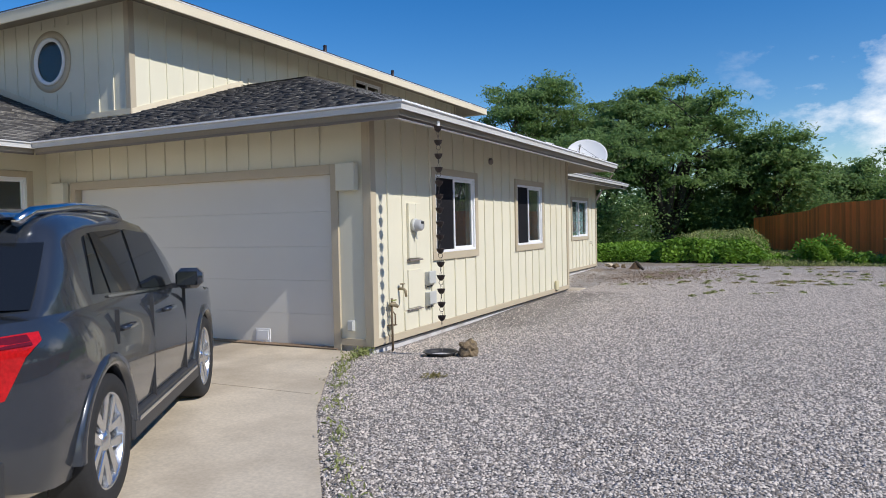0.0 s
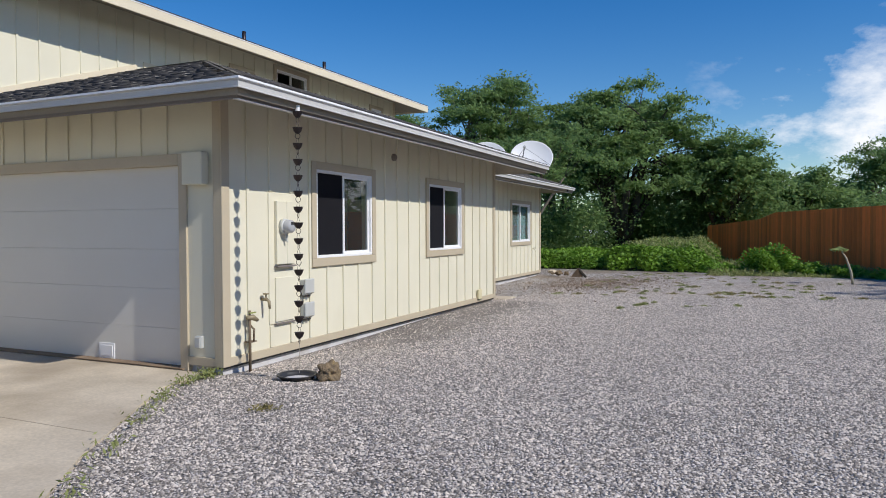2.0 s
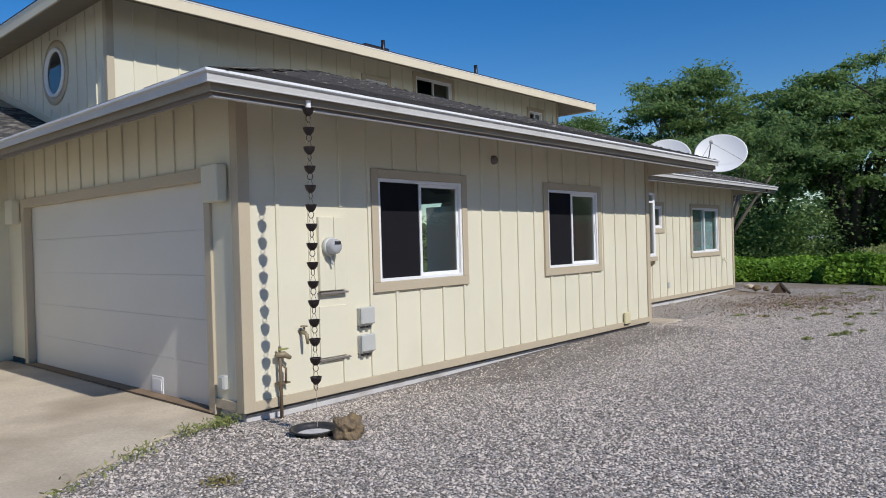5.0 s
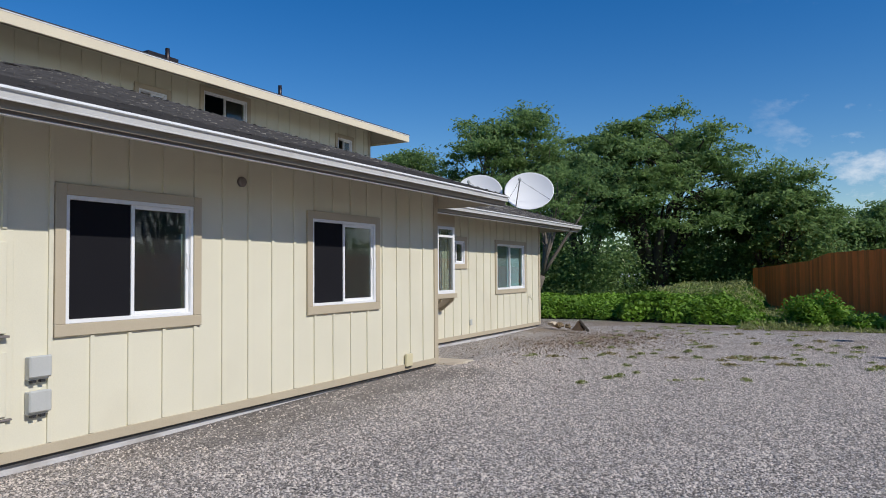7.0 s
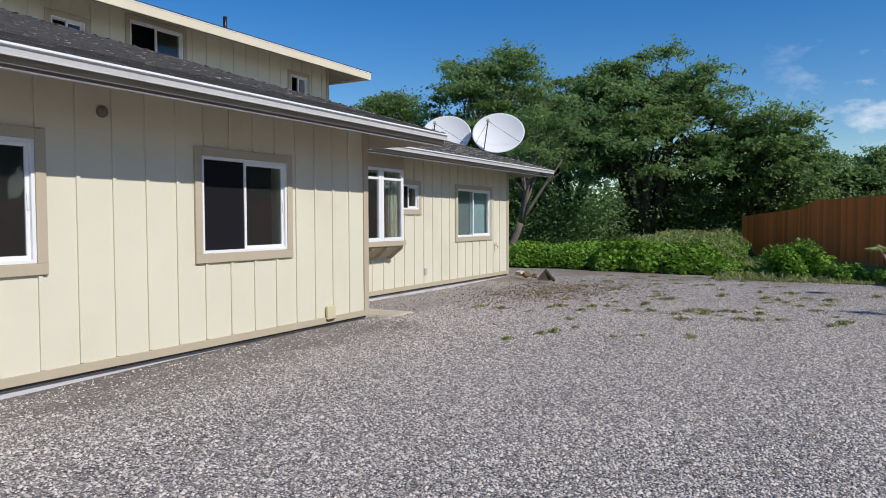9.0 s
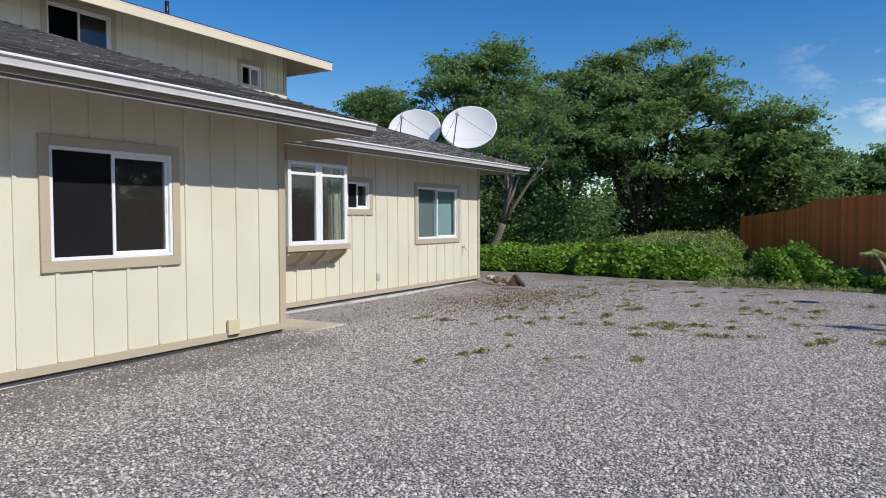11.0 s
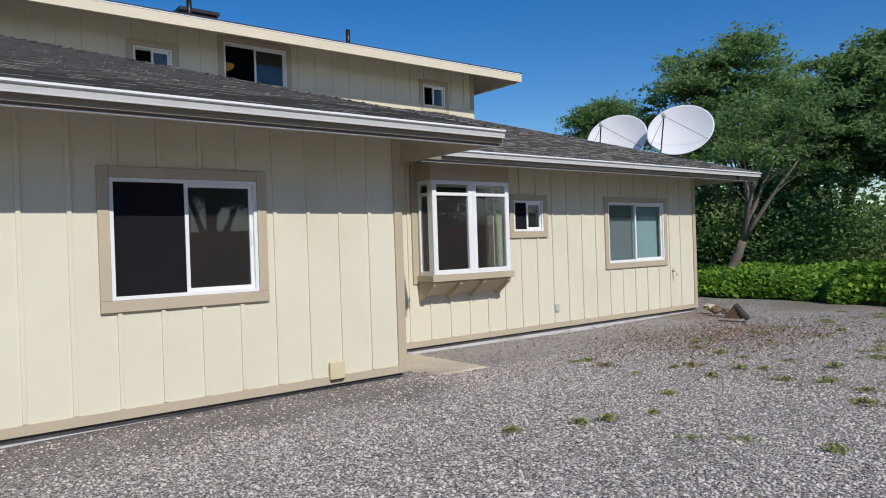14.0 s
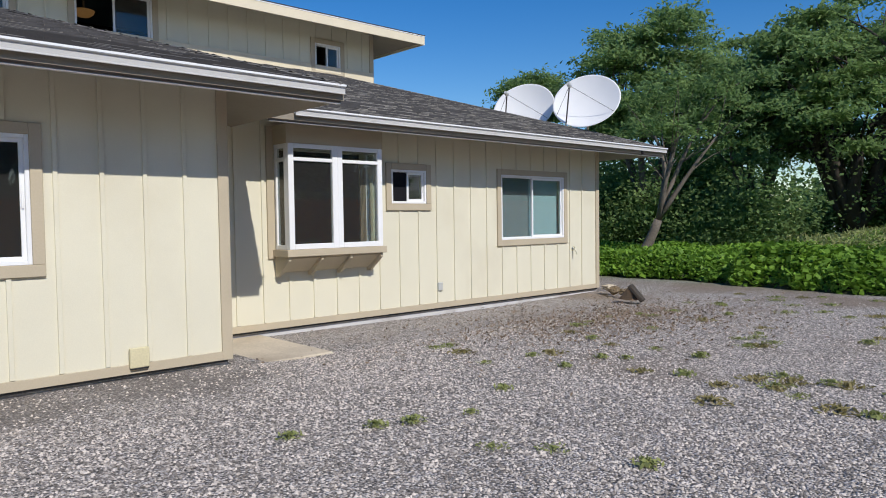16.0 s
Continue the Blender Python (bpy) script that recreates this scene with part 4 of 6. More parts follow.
def roof_z(x):
    pts = [(-2.12, 1.17), (-1.98, 1.31), (-1.82, 1.50), (-1.70, 1.64), (-1.55, 1.705), (-1.1, 1.745), (-0.4, 1.74), (0.08, 1.69), (0.34, 1.61), (0.82, 1.34), (1.22, 1.10)]
    return float(np.interp(x, [p[0] for p in pts], [p[1] for p in pts]))


def x_taper(x):
    return 1 - 0.07 * max(0, (-x - 1.55) / 0.6) ** 2 - 0.12 * max(0, (x - 0.35) / 0.9) ** 1.5


cx = [-2.12, -2.05, -1.98, -1.90, -1.82, -1.76, -1.70, -1.65, -1.6, -1.4, -1.2, -0.8, -0.3, 0.1, 0.35, 0.62, 0.85, 1.1, 1.3, 1.5]
bm = bmesh.new()
rings = []
for x in cx:
    zr, zb = roof_z(x), belt(x) - 0.03
    zr = max(zr, zb + 0.02)
    h = zr - zb
    f = x_taper(x)
    sec = [(side_y(zb) * f, zb), (side_y(zb + h * 0.4) * f, zb + h * 0.4), (side_y(zb + h * 0.8) * f, zb + h * 0.8), (side_y(zb + h * 0.93) * f - 0.02, zb + h * 0.93), (side_y(zr) * f - 0.09, zr - 0.004), (side_y(zr) * f - 0.3, zr + 0.012), (0, zr + 0.02)]
    full = sec + [(-y, z) for y, z in sec[-2::-1]]
    rings.append([bm.verts.new((x, y, z)) for y, z in full])
for a, b in zip(rings, rings[1:]):
    for i in range(len(a) - 1):
        bm.faces.new((a[i], a[i + 1], b[i + 1], b[i]))
part("cabin", bm, PAINT, car, "painted roof and pillars", True)

DARKGLASS = material("dark_tinted_glass", (0.012, 0.014, 0.017), 0.03, 0.0, var=0.05, bump=0.0)


def side_patch(corners, s, off, nx=6, nz=5):
    """A patch on the cabin's side: corners (x, z) bottom back, bottom front, top front, top back."""
    b = bmesh.new()
    g = []
    for j in range(nz + 1):
        v = j / nz
        row = []
        for i in range(nx + 1):
            u = i / nx
            p0 = np.array(corners[0]) * (1 - u) + np.array(corners[1]) * u
            p1 = np.array(corners[3]) * (1 - u) + np.array(corners[2]) * u
            x, z = p0 * (1 - v) + p1 * v
            row.append(b.verts.new((x, s * (side_y(z) * x_taper(x) + off), z)))
        g.append(row)
    for r, q in zip(g, g[1:]):
        for i in range(nx):
            b.faces.new((r[i], r[i + 1], q[i + 1], q[i]))
    return b


for s in (-1, 1):
    part("side_window", side_patch([(-1.40, 1.235), (-1.14, 1.225), (-1.23, 1.59), (-1.30, 1.575)], s, 0.008), DARKGLASS, car, "dark tinted quarter window", True)
    part("side_window", side_patch([(-1.10, 1.222), (-0.48, 1.198), (-0.54, 1.62), (-1.19, 1.60)], s, 0.008), DARKGLASS, car, "dark tinted rear door window", True)
    part("side_window", side_patch([(-0.41, 1.195), (0.55, 1.145), (0.13, 1.585), (-0.47, 1.62)], s, 0.008), DARKGLASS, car, "dark tinted front door window", True)
    part("window_strip", side_patch([(-1.18, 1.197), (0.62, 1.125), (0.62, 1.14), (-1.18, 1.212)], s, 0.012, 10, 1), CHROME, car, "thin bright window strip", True)
    # roof rail
    pts = [(-1.78, s * 0.63, 1.66), (-1.62, s * 0.645, 1.72), (-1.0, s * 0.65, 1.765), (-0.4, s * 0.648, 1.768), (-0.08, s * 0.635, 1.745), (0.06, s * 0.62, 1.70)]
    part("roof_rail", tube(bmesh.new(), pts, [0.028] * 6, 10), CHROME, car, "satin silver roof rail", True)
    # door cuts, handles, sill strip
    for x in (-0.46, 0.60, -1.28):
        z0 = 0.42 if x > -1 else 0.92
        part("door_gap", boxes((x - 0.004, x + 0.004, *sorted((s * 0.962, s * 0.9885)), z0, 1.13)), DARKPLASTIC, car)
    for x in (-1.12, -0.02):
        hb = part("door_handle", tube(bmesh.new(), [(x - 0.11, s * 0.975, 1.005), (x - 0.09, s * 1.015, 1.01), (x + 0.09, s * 1.015, 1.01), (x + 0.11, s * 0.975, 1.005)], 0.016, 8), PAINT, car, "", True)
        part("handle_trim", boxes((x - 0.085, x + 0.085, *sorted((s * 1.026, s * 1.033)), 1.004, 1.016)), CHROME, hb, "bright handle strip")
    part("sill_cladding", boxes((-1.05, 1.05, *sorted((s * 0.93, s * 0.995)), 0.26, 0.44), bevel=0.02), CLAD, car, "dark lower cladding")
    part("sill_strip", boxes((-0.95, 0.95, *sorted((s * 0.99, s * 1.004)), 0.365, 0.395), bevel=0.004), CHROME, car, "bright sill strip")
    for x in (-WB, WB):
        b = bmesh.new()
        n = 22
        r1 = []
        for k in range(n + 1):
            a = math.pi * (0.0 + 1.0 * k / n)
            c, d = math.cos(a), math.sin(a)
            w = half_width(x + 0.46 * c)
            r1.append([b.verts.new((x + c * r, s * (w + o), 0.39 + d * r)) for r, o in ((0.435, -0.06), (0.435, 0.014), (0.455, 0.02), (0.505, 0.012), (0.505, -0.04))])
        for p, q in zip(r1, r1[1:]):
            for i in range(4):
                b.faces.new((p[i], p[i + 1], q[i + 1], q[i]))
        part("wheel_arch", b, PAINT, car, "slate grey wheel arch lip", True)
    # mirror
    mb = bmesh.new()
    box(mb, 0.38, 0.57, *sorted((s * 0.95, s * 1.16)), 1.12, 1.29, bevel=0.045)
    mm = part("mirror", mb, PAINT, car, "door mirror housing", True)
    part("mirror_glass", boxes((0.370, 0.379, *sorted((s * 0.97, s * 1.135)), 1.15, 1.265), bevel=0.004), DARKGLASS, mm)
    part("mirror_arm", boxes((0.42, 0.54, *sorted((s * 0.86, s * 0.97)), 1.13, 1.165)), DARKPLASTIC, car)
    # tail lamp wraps round the corner
    b = bmesh.new()
    g = []
    for j, z in enumerate((0.84, 0.93, 1.02, 1.09, 1.13)):
        row = []
        tip = (-2.43, -2.38, -2.33, -2.25, -2.23)[j]
        for i, x in enumerate((-2.535, -2.51, -2.49, -2.47, -2.45, tip)):
            w = half_width(x) - 0.10 * max(0.0, (abs(x) - 2.2) / 0.35)
            y = (w + 0.006) if i else w - 0.28
            if i == 1:
                y = w - 0.02
            row.append(b.verts.new((x, s * (y - (0.03 if j == 4 else 0)), z)))
        g.append(row)
    for r, q in zip(g, g[1:]):
        for i in range(5):
            b.faces.new((r[i], r[i + 1], q[i + 1], q[i]))
    lamp = part("tail_lamp", b, REDLENS, car, "red wraparound tail lamp", True)
    b2 = bmesh.new()
    rows2 = []
    for z in (1.075, 1.125):
        r2 = []
        for x in (-2.51, -2.47, -2.40, -2.30):
            w = half_width(x) - 0.10 * max(0.0, (abs(x) - 2.2) / 0.35)
            r2.append(b2.verts.new((x, s * (w + 0.012 - (0.03 * (z - 1.09) / 0.04 if z > 1.09 else 0)), z)))
        rows2.append(r2)
    for i in range(3):
        b2.faces.new((rows2[0][i], rows2[0][i + 1], rows2[1][i + 1], rows2[1][i]))
    part("upper_band", b2, CRIMSON, lamp, "dark crimson upper lens band", True)
    part("headlamp", boxes((2.36, 2.50, *sorted((s * 0.45, s * 0.78)), 0.78, 0.90), bevel=0.03), CLEAR, car, "clear headlamp")
# rear window and windscreen
b = bmesh.new()
g = []
for v in range(5):
    z = 1.22 + 0.33 * v / 4
    x = -2.12 + (z - 1.17) / (1.50 - 1.17) * 0.30 - 0.045
    row = []
    for i in range(9):
        u = -1 + 2 * i / 8
        row.append(b.verts.new((x + 0.045 * u ** 6, u * (side_y(z) * x_taper(x) - 0.035), z)))
    g.append(row)
for r, q in zip(g, g[1:]):
    for i in range(8):
        b.faces.new((r[i], r[i + 1], q[i + 1], q[i]))
part("rear_window", b, DARKGLASS, car, "dark tinted rear window", True)
b = bmesh.new()
vs = [b.verts.new(p) for p in ((1.12, -0.74, 1.18), (1.12, 0.74, 1.18), (0.40, 0.62, 1.60), (0.40, -0.62, 1.60))]
b.faces.new(vs)
part("windscreen", b, DARKGLASS, car, "windscreen")
part("rear_bumper", boxes((-2.56, -2.40, -0.80, 0.80, 0.36, 0.60), bevel=0.04), CLAD, car, "dark rear bumper cladding")
part("spoiler", boxes((-1.86, -1.52, -0.60, 0.60, 1.672, 1.70), bevel=0.012), PAINT, car, "roof spoiler")


def wheel(x, s):
    w = part("wheel", lathe(bmesh.new(), [(0.27, -0.12), (0.36, -0.12), (0.383, -0.10), (0.388, -0.06), (0.388, 0.06), (0.383, 0.10), (0.36, 0.122), (0.285, 0.118), (0.27, 0.10)], 44), TYRE, car, "black tyre", True)
    w.matrix_basis = Matrix.Translation((x, s * 0.86, 0.388)) @ Matrix.Rotation(-s * math.pi / 2, 4, "X")
    part("rim", lathe(bmesh.new(), [(0.285, -0.10), (0.285, 0.10), (0.272, 0.112), (0.262, 0.10), (0.255, 0.02), (0.255, -0.10)], 44), ALLOY, w, "silver alloy rim", True)
    part("brake_disc", lathe(bmesh.new(), [(0.0, -0.02), (0.17, -0.02), (0.17, 0.0), (0.0, 0.0)], 28), CLAD, w)
    for k in range(5):
        bm = bmesh.new()
        for t in (-1, 1):
            box(bm, 0.05, 0.268, t * 0.042 - 0.022, t * 0.042 + 0.022, 0.05, 0.088)
        for v in bm.verts:
            if v.co.x > 0.2:
                v.co.y *= 1.55
                v.co.z += 0.012
        bmesh.ops.bevel(bm, geom=list(bm.edges), offset=0.006, segments=1, affect="EDGES")
        q = part("spoke", bm, ALLOY, w, "silver twin spoke")
        q.matrix_basis = Matrix.Rotation(2 * math.pi * k / 5, 4, "Z")
    part("hub_cap", lathe(bmesh.new(), [(0, 0.105), (0.035, 0.103), (0.05, 0.095), (0.07, 0.08), (0.07, 0.04)], 20), ALLOY, w, "", True)


for x in (-WB, WB):
    for s in (-1, 1):
        wheel(x, s)
squeeze = 0.935
for ob in car.children:
    if ob.name.split(".")[0] == "wheel":
        ob.matrix_basis = Matrix.Translation((ob.location.x * (squeeze - 1), 0, 0)) @ ob.matrix_basis
    else:
        for o in (ob, *ob.children):
            o.data.transform(Matrix.Diagonal((squeeze, 1, 1, 1)))
car.matrix_basis = pose(-5.16, 3.77, -0.036, 0, 0, 124.5)

# ---- fence ----
fence = thing("fence", "tall red-brown stained board fence, stepped up at one end", "fence")
FP0, FP1 = Vector((-2.1, 41.0, 0)), Vector((18.4, 1.0, 0))
flen, fdir = (FP1 - FP0).length, (FP1 - FP0).normalized()
fang = math.degrees(math.atan2(fdir.y, fdir.x))
n_planks = int(flen / 0.142)
plank_cache = {}
rng = random.Random(5)
for k in range(n_planks):
    s = (k + 0.5) * 0.142
    p = FP0 + fdir * s
    low = -0.024 * max(0.0, p.y - 28)
    top = 1.95 + 0.028 * s if s < 5.0 else 2.09 + 0.27 * (3 - 2 * min(1.0, (s - 5.0) / 2.0)) * min(1.0, (s - 5.0) / 2.0) ** 2 - 0.012 * (min(s, 16.0) - 5.0)
    key = round(top + rng.choice((-0.006, 0, 0.006)), 2)
    if key not in plank_cache:
        bm = boxes((-0.068, 0.068, -0.009, 0.009, 0, key), bevel=0.003)
        me = bpy.data.meshes.new("plank")
        bm.to_mesh(me); bm.free()
        me.materials.append(FENCE)
        plank_cache[key] = me
    ob = new("plank", plank_cache[key])
    ob.parent = fence
    ob.matrix_basis = Matrix.Translation(p + Vector((0, 0, low + 0.02))) @ Matrix.Rotation(radians(fang + rng.uniform(-0.8, 0.8)), 4, "Z")
for z in (0.35, 1.0, 1.5):
    bm = boxes((0, flen, 0.012, 0.05, z, z + 0.09))
    ob = part("rail", bm, FENCE, fence)
    ob.matrix_basis = Matrix.Translation(FP0) @ Matrix.Rotation(radians(fang), 4, "Z")
for k in range(19):
    bm = boxes((0, 0.09, 0.05, 0.14, -0.35, 1.6))
    ob = part("post", bm, FENCE, fence)
    ob.matrix_basis = Matrix.Translation(FP0 + fdir * (0.05 + k * 2.3)) @ Matrix.Rotation(radians(fang), 4, "Z")


# ---- foliage ----
nprng = np.random.RandomState(11)


def leaf_quads(centres, size, tilt=0.75, aspect=0.5, rs=nprng):
    """A small folded leaf or spray at every centre."""
    n = len(centres)
    a = rs.uniform(0, 2 * np.pi, n)
    t = rs.normal(0, tilt, n)
    r = rs.normal(0, tilt, n)
    s = size * rs.uniform(0.6, 1.35, n)
    u = np.stack([np.cos(a) * np.cos(t), np.sin(a) * np.cos(t), np.sin(t)], 1)
    v0 = np.stack([-np.sin(a), np.cos(a), np.zeros(n)], 1)
    w0 = np.cross(u, v0)
    v = v0 * np.cos(r)[:, None] + w0 * np.sin(r)[:, None]
    u, v = u * s[:, None], v * (s * aspect)[:, None]
    c = np.asarray(centres)
    verts = np.stack([c - u * 0.5, c + v * 0.5 - u * 0.05, c + u * 0.5, c - v * 0.5 - u * 0.05], 1).reshape(-1, 3)
    faces = np.arange(4 * n).reshape(-1, 4)
    return verts, faces


def limb(bm, a, b, r0, r1, bend, rs, sides=7):
    a, b = Vector(a), Vector(b)
    n = 5
    side = Vector((rs.uniform(-1, 1), rs.uniform(-1, 1), rs.uniform(0.0, 0.8))) * bend * (b - a).length
    pts = [a.lerp(b, i / n) + side * math.sin(math.pi * i / n) * 0.35 for i in range(n + 1)]
    tube(bm, pts, [r0 + (r1 - r0) * i / n for i in range(n + 1)], sides)
    return pts


def tree(base, crown, radius, label, trunk_r=0.3, fork=0.35, tips=60, leaves=230, leaf=0.30, seed=1, bark=BARK, leafmat=LEAF, flat=0.5, low=0.15, lean=(0, 0), ragged=0.25, pad=1.0):
    """A tapered trunk with limbs and a crown of leaf pads. crown: its middle; radius: its half axes."""
    rs = random.Random(seed)
    nrs = np.random.RandomState(seed)
    t = thing("tree", label, "tree", base)
    b0, c = Vector(base), Vector(crown)
    bm = bmesh.new()
    top = b0.lerp(c, 0.75) + Vector((lean[0], lean[1], 0))
    fk = b0.lerp(top, fork)
    limb(bm, b0 - Vector((0, 0, 0.3)), fk, trunk_r * 1.25, trunk_r * 0.85, 0.15, rs, 10)
    mains = []
    for k in range(6):
        ang = 2 * math.pi * (k + rs.uniform(-0.3, 0.3)) / 6
        e = Vector((c.x + math.cos(ang) * radius[0] * 0.5, c.y + math.sin(ang) * radius[1] * 0.5, c.z + radius[2] * rs.uniform(-0.3, 0.45)))
        mains.append(limb(bm, fk, e, trunk_r * 0.55, trunk_r * 0.2, 0.35, rs))
    centres = []
    for k in range(tips):
        while True:
            d = Vector((rs.gauss(0, 1), rs.gauss(0, 1), rs.gauss(0, 1))).normalized()
            if d.z > -1 + low * 2:
                break
        q = rs.uniform(0.45, 1.0) ** 0.6 * (1 + rs.uniform(-ragged, ragged))
        e = Vector((c.x + d.x * radius[0] * q, c.y + d.y * radius[1] * q, c.z + d.z * radius[2] * q))
        m = min(mains, key=lambda pts: (pts[-1] - e).length)
        start = m[rs.choice((2, 3, 4, 5))]
        limb(bm, start, e, trunk_r * 0.13, trunk_r * 0.03, 0.3, rs, 5)
        s = pad * rs.uniform(0.7, 1.35)
        centres.append((e, s))
        mid = start.lerp(e, 0.6)
        if rs.random() < 0.5:
            centres.append((mid + Vector((rs.uniform(-.8, .8), rs.uniform(-.8, .8), rs.uniform(-.1, .6))), s * 0.8))
    for v in bm.verts:
        v.co -= b0
    part("trunk", bm, bark, t, "", True)
    clouds = []
    for e, s in centres:
        k = int(leaves * 1.15 * s * s)
        fronds = max(8, int(20 * s))
        th = nrs.uniform(0, 2 * np.pi, fronds)
        el = nrs.uniform(-0.25, 0.95, fronds) * flat * 1.5
        ln = nrs.uniform(0.6, 1.5, fronds) * s
        i = nrs.randint(0, fronds, k)
        u = nrs.uniform(0.08, 1.0, k) ** 0.8
        p = np.stack([np.cos(th[i]) * np.cos(el[i]), np.sin(th[i]) * np.cos(el[i]), np.sin(el[i])], 1) * (u * ln[i])[:, None]
        p[:, 2] -= 0.30 * u ** 2 * ln[i]
        p += nrs.normal(0, 1, (k, 3)) * np.array([0.13, 0.13, 0.07]) * s
        clouds.append(p + np.array(e - b0))
    v, f = leaf_quads(np.concatenate(clouds), leaf, 0.55, 0.42, nrs)
    ob = new("crown", mesh_from("crown", v, f, leafmat))
    ob.parent = t
    return t


BIG = "broad tree with fine dark green feathery foliage and grey limbs"
tree((-6.6, 42.0, -0.4), (-6.6, 42.5, 5.8), (4.4, 4.2, 3.9), BIG, 0.5, 0.28, 105, 430, 0.22, 3, DARKBARK, flat=0.40, low=0.2, ragged=0.16)
tree((-14.0, 40.0, -0.3), (-14.0, 40.3, 6.6), (3.2, 3.0, 3.6), BIG, 0.35, 0.35, 72, 400, 0.21, 4, flat=0.42, low=0.2, ragged=0.2)
tree((-10.6, 43.0, -0.4), (-10.6, 43.0, 5.8), (2.6, 2.6, 3.4), BIG, 0.3, 0.35, 46, 400, 0.21, 14, flat=0.42, low=0.2, ragged=0.2)
tree((-19.3, 39.0, -0.1), (-19.2, 39.0, 6.9), (1.45, 1.45, 1.35), "slender tree with a rounded green crown behind the roof", 0.22, 0.5, 26, 400, 0.18, 5, flat=0.5, low=0.2)
tree((-9.8, 32.2, 0.0), (-8.8, 33.8, 4.5), (2.2, 1.8, 2.0), "leaning pale-barked tree with feathery leaves beside the house", 0.15, 0.42, 24, 300, 0.16, 6, flat=0.5, low=0.3, lean=(0.9, 0), pad=0.8)
tree((-1.2, 44.0, -0.3), (-1.5, 44.0, 3.7), (2.7, 2.6, 2.5), BIG, 0.3, 0.3, 60, 380, 0.22, 7, DARKBARK, flat=0.5)
tree((2.4, 47.0, -0.5), (2.4, 47.0, 2.6), (2.8, 2.4, 2.1), "dense dark green tree behind the fence", 0.25, 0.3, 46, 380, 0.22, 8, DARKBARK, flat=0.6)
tree((7.5, 50.0, -0.7), (7.6, 50.0, 3.7), (3.0, 2.6, 2.9), "grey-green tree behind the fence", 0.25, 0.35, 44, 340, 0.22, 9, flat=0.8, pad=0.9)
tree((12.5, 48.0, -0.6), (12.5, 48.0, 3.2), (3.6, 2.8, 3.0), "dense dark green tree behind the fence", 0.25, 0.3, 40, 300, 0.24, 10, DARKBARK, flat=0.6)
tree((-25.0, 44.0, -0.4), (-24.5, 44.0, 4.2), (4.0, 3.0, 3.2), BIG, 0.3, 0.3, 40, 280, 0.26, 12, DARKBARK, flat=0.5)


def thicket(name, label, seed, n, leaf, place, mat, tilt=0.6, aspect=0.7, category="shrubs"):
    nrs = np.random.RandomState(seed)
    v, f = leaf_quads(place(nrs, n), leaf, tilt, aspect, nrs)
    ob = new(name, mesh_from(name, v, f, mat))
    return tagged(ob, label, category, kind="stuff")


def under(nrs, n):
    """Bushes under and between the trees."""
    k = 150
    c = np.stack([nrs.uniform(-27, 15, k), nrs.uniform(37.5, 47, k), nrs.uniform(0.1, 2.3, k)], 1)
    c[110:, 0] = nrs.uniform(-21, -8, 40)
    c[110:, 1] = nrs.uniform(38, 42, 40)
    c[110:, 2] = nrs.uniform(0.6, 3.0, 40)
    c[:, 1] += np.where((c[:, 0] > -6.5) & (c[:, 1] < 43), 4.5, 0)
    c[:, 2] = np.where((c[:, 0] > -12.0) & (c[:, 0] < -10.3), c[:, 2] * 0.3, c[:, 2])
    c[:34] = np.stack([nrs.uniform(-7.6, -1.8, 34), nrs.uniform(44.5, 47, 34), nrs.uniform(0.6, 3.9, 34)], 1)
    gap = ((c[:, 0] > -9.2) & (c[:, 0] < -7.7)) | ((c[:, 0] > -4.8) & (c[:, 0] < -3.9))
    c[:, 2] = np.where(gap, np.minimum(c[:, 2], 0.5), c[:, 2])
    i = nrs.randint(0, k, n)
    return c[i] + nrs.normal(0, 1, (n, 3)) * np.array([0.9, 0.7, 0.6])


def behind(nrs, n):
    """Dense scrub closing the wood behind the house."""
    k = 90
    c = np.stack([nrs.uniform(-27, -13.6, k), nrs.uniform(45, 50, k), nrs.uniform(0.0, 4.2, k)], 1)
    i = nrs.randint(0, k, n)
    return c[i] + nrs.normal(0, 1, (n, 3)) * np.array([0.8, 0.7, 0.7])


# the row of trees that goes on behind the fence
for k in range(9):
    s = 16 + 4.4 * k
    q = FP0 + fdir * s + Vector((0.89, 0.456, 0)) * (5.5 + 1.5 * (k % 2))
    tree((q.x, q.y, 0), (q.x, q.y, 4.2 + 0.5 * (k % 3)), (3.3, 3.0, 3.3), "dense dark green tree behind the fence", 0.25, 0.3, 46, 150, 0.36, 80 + k, DARKBARK, flat=0.7)


thicket("undergrowth", "dark green bushes under the trees", 21, 165000, 0.15, under, LEAF)


thicket("undergrowth", "dense dark scrub behind the trees", 23, 40000, 0.30, behind, LEAF)


def far_wood(nrs, n):
    k = 260
    c = np.stack([nrs.uniform(-80, 90, k), nrs.uniform(70, 90, k), nrs.uniform(-2, 4.6, k)], 1)
    i = nrs.randint(0, k, n)
    return c[i] + nrs.normal(0, 1, (n, 3)) * np.array([2.2, 1.5, 1.1])


thicket("far_trees", "far row of dark green woods", 22, 60000, 0.75, far_wood, LEAF, category="trees")


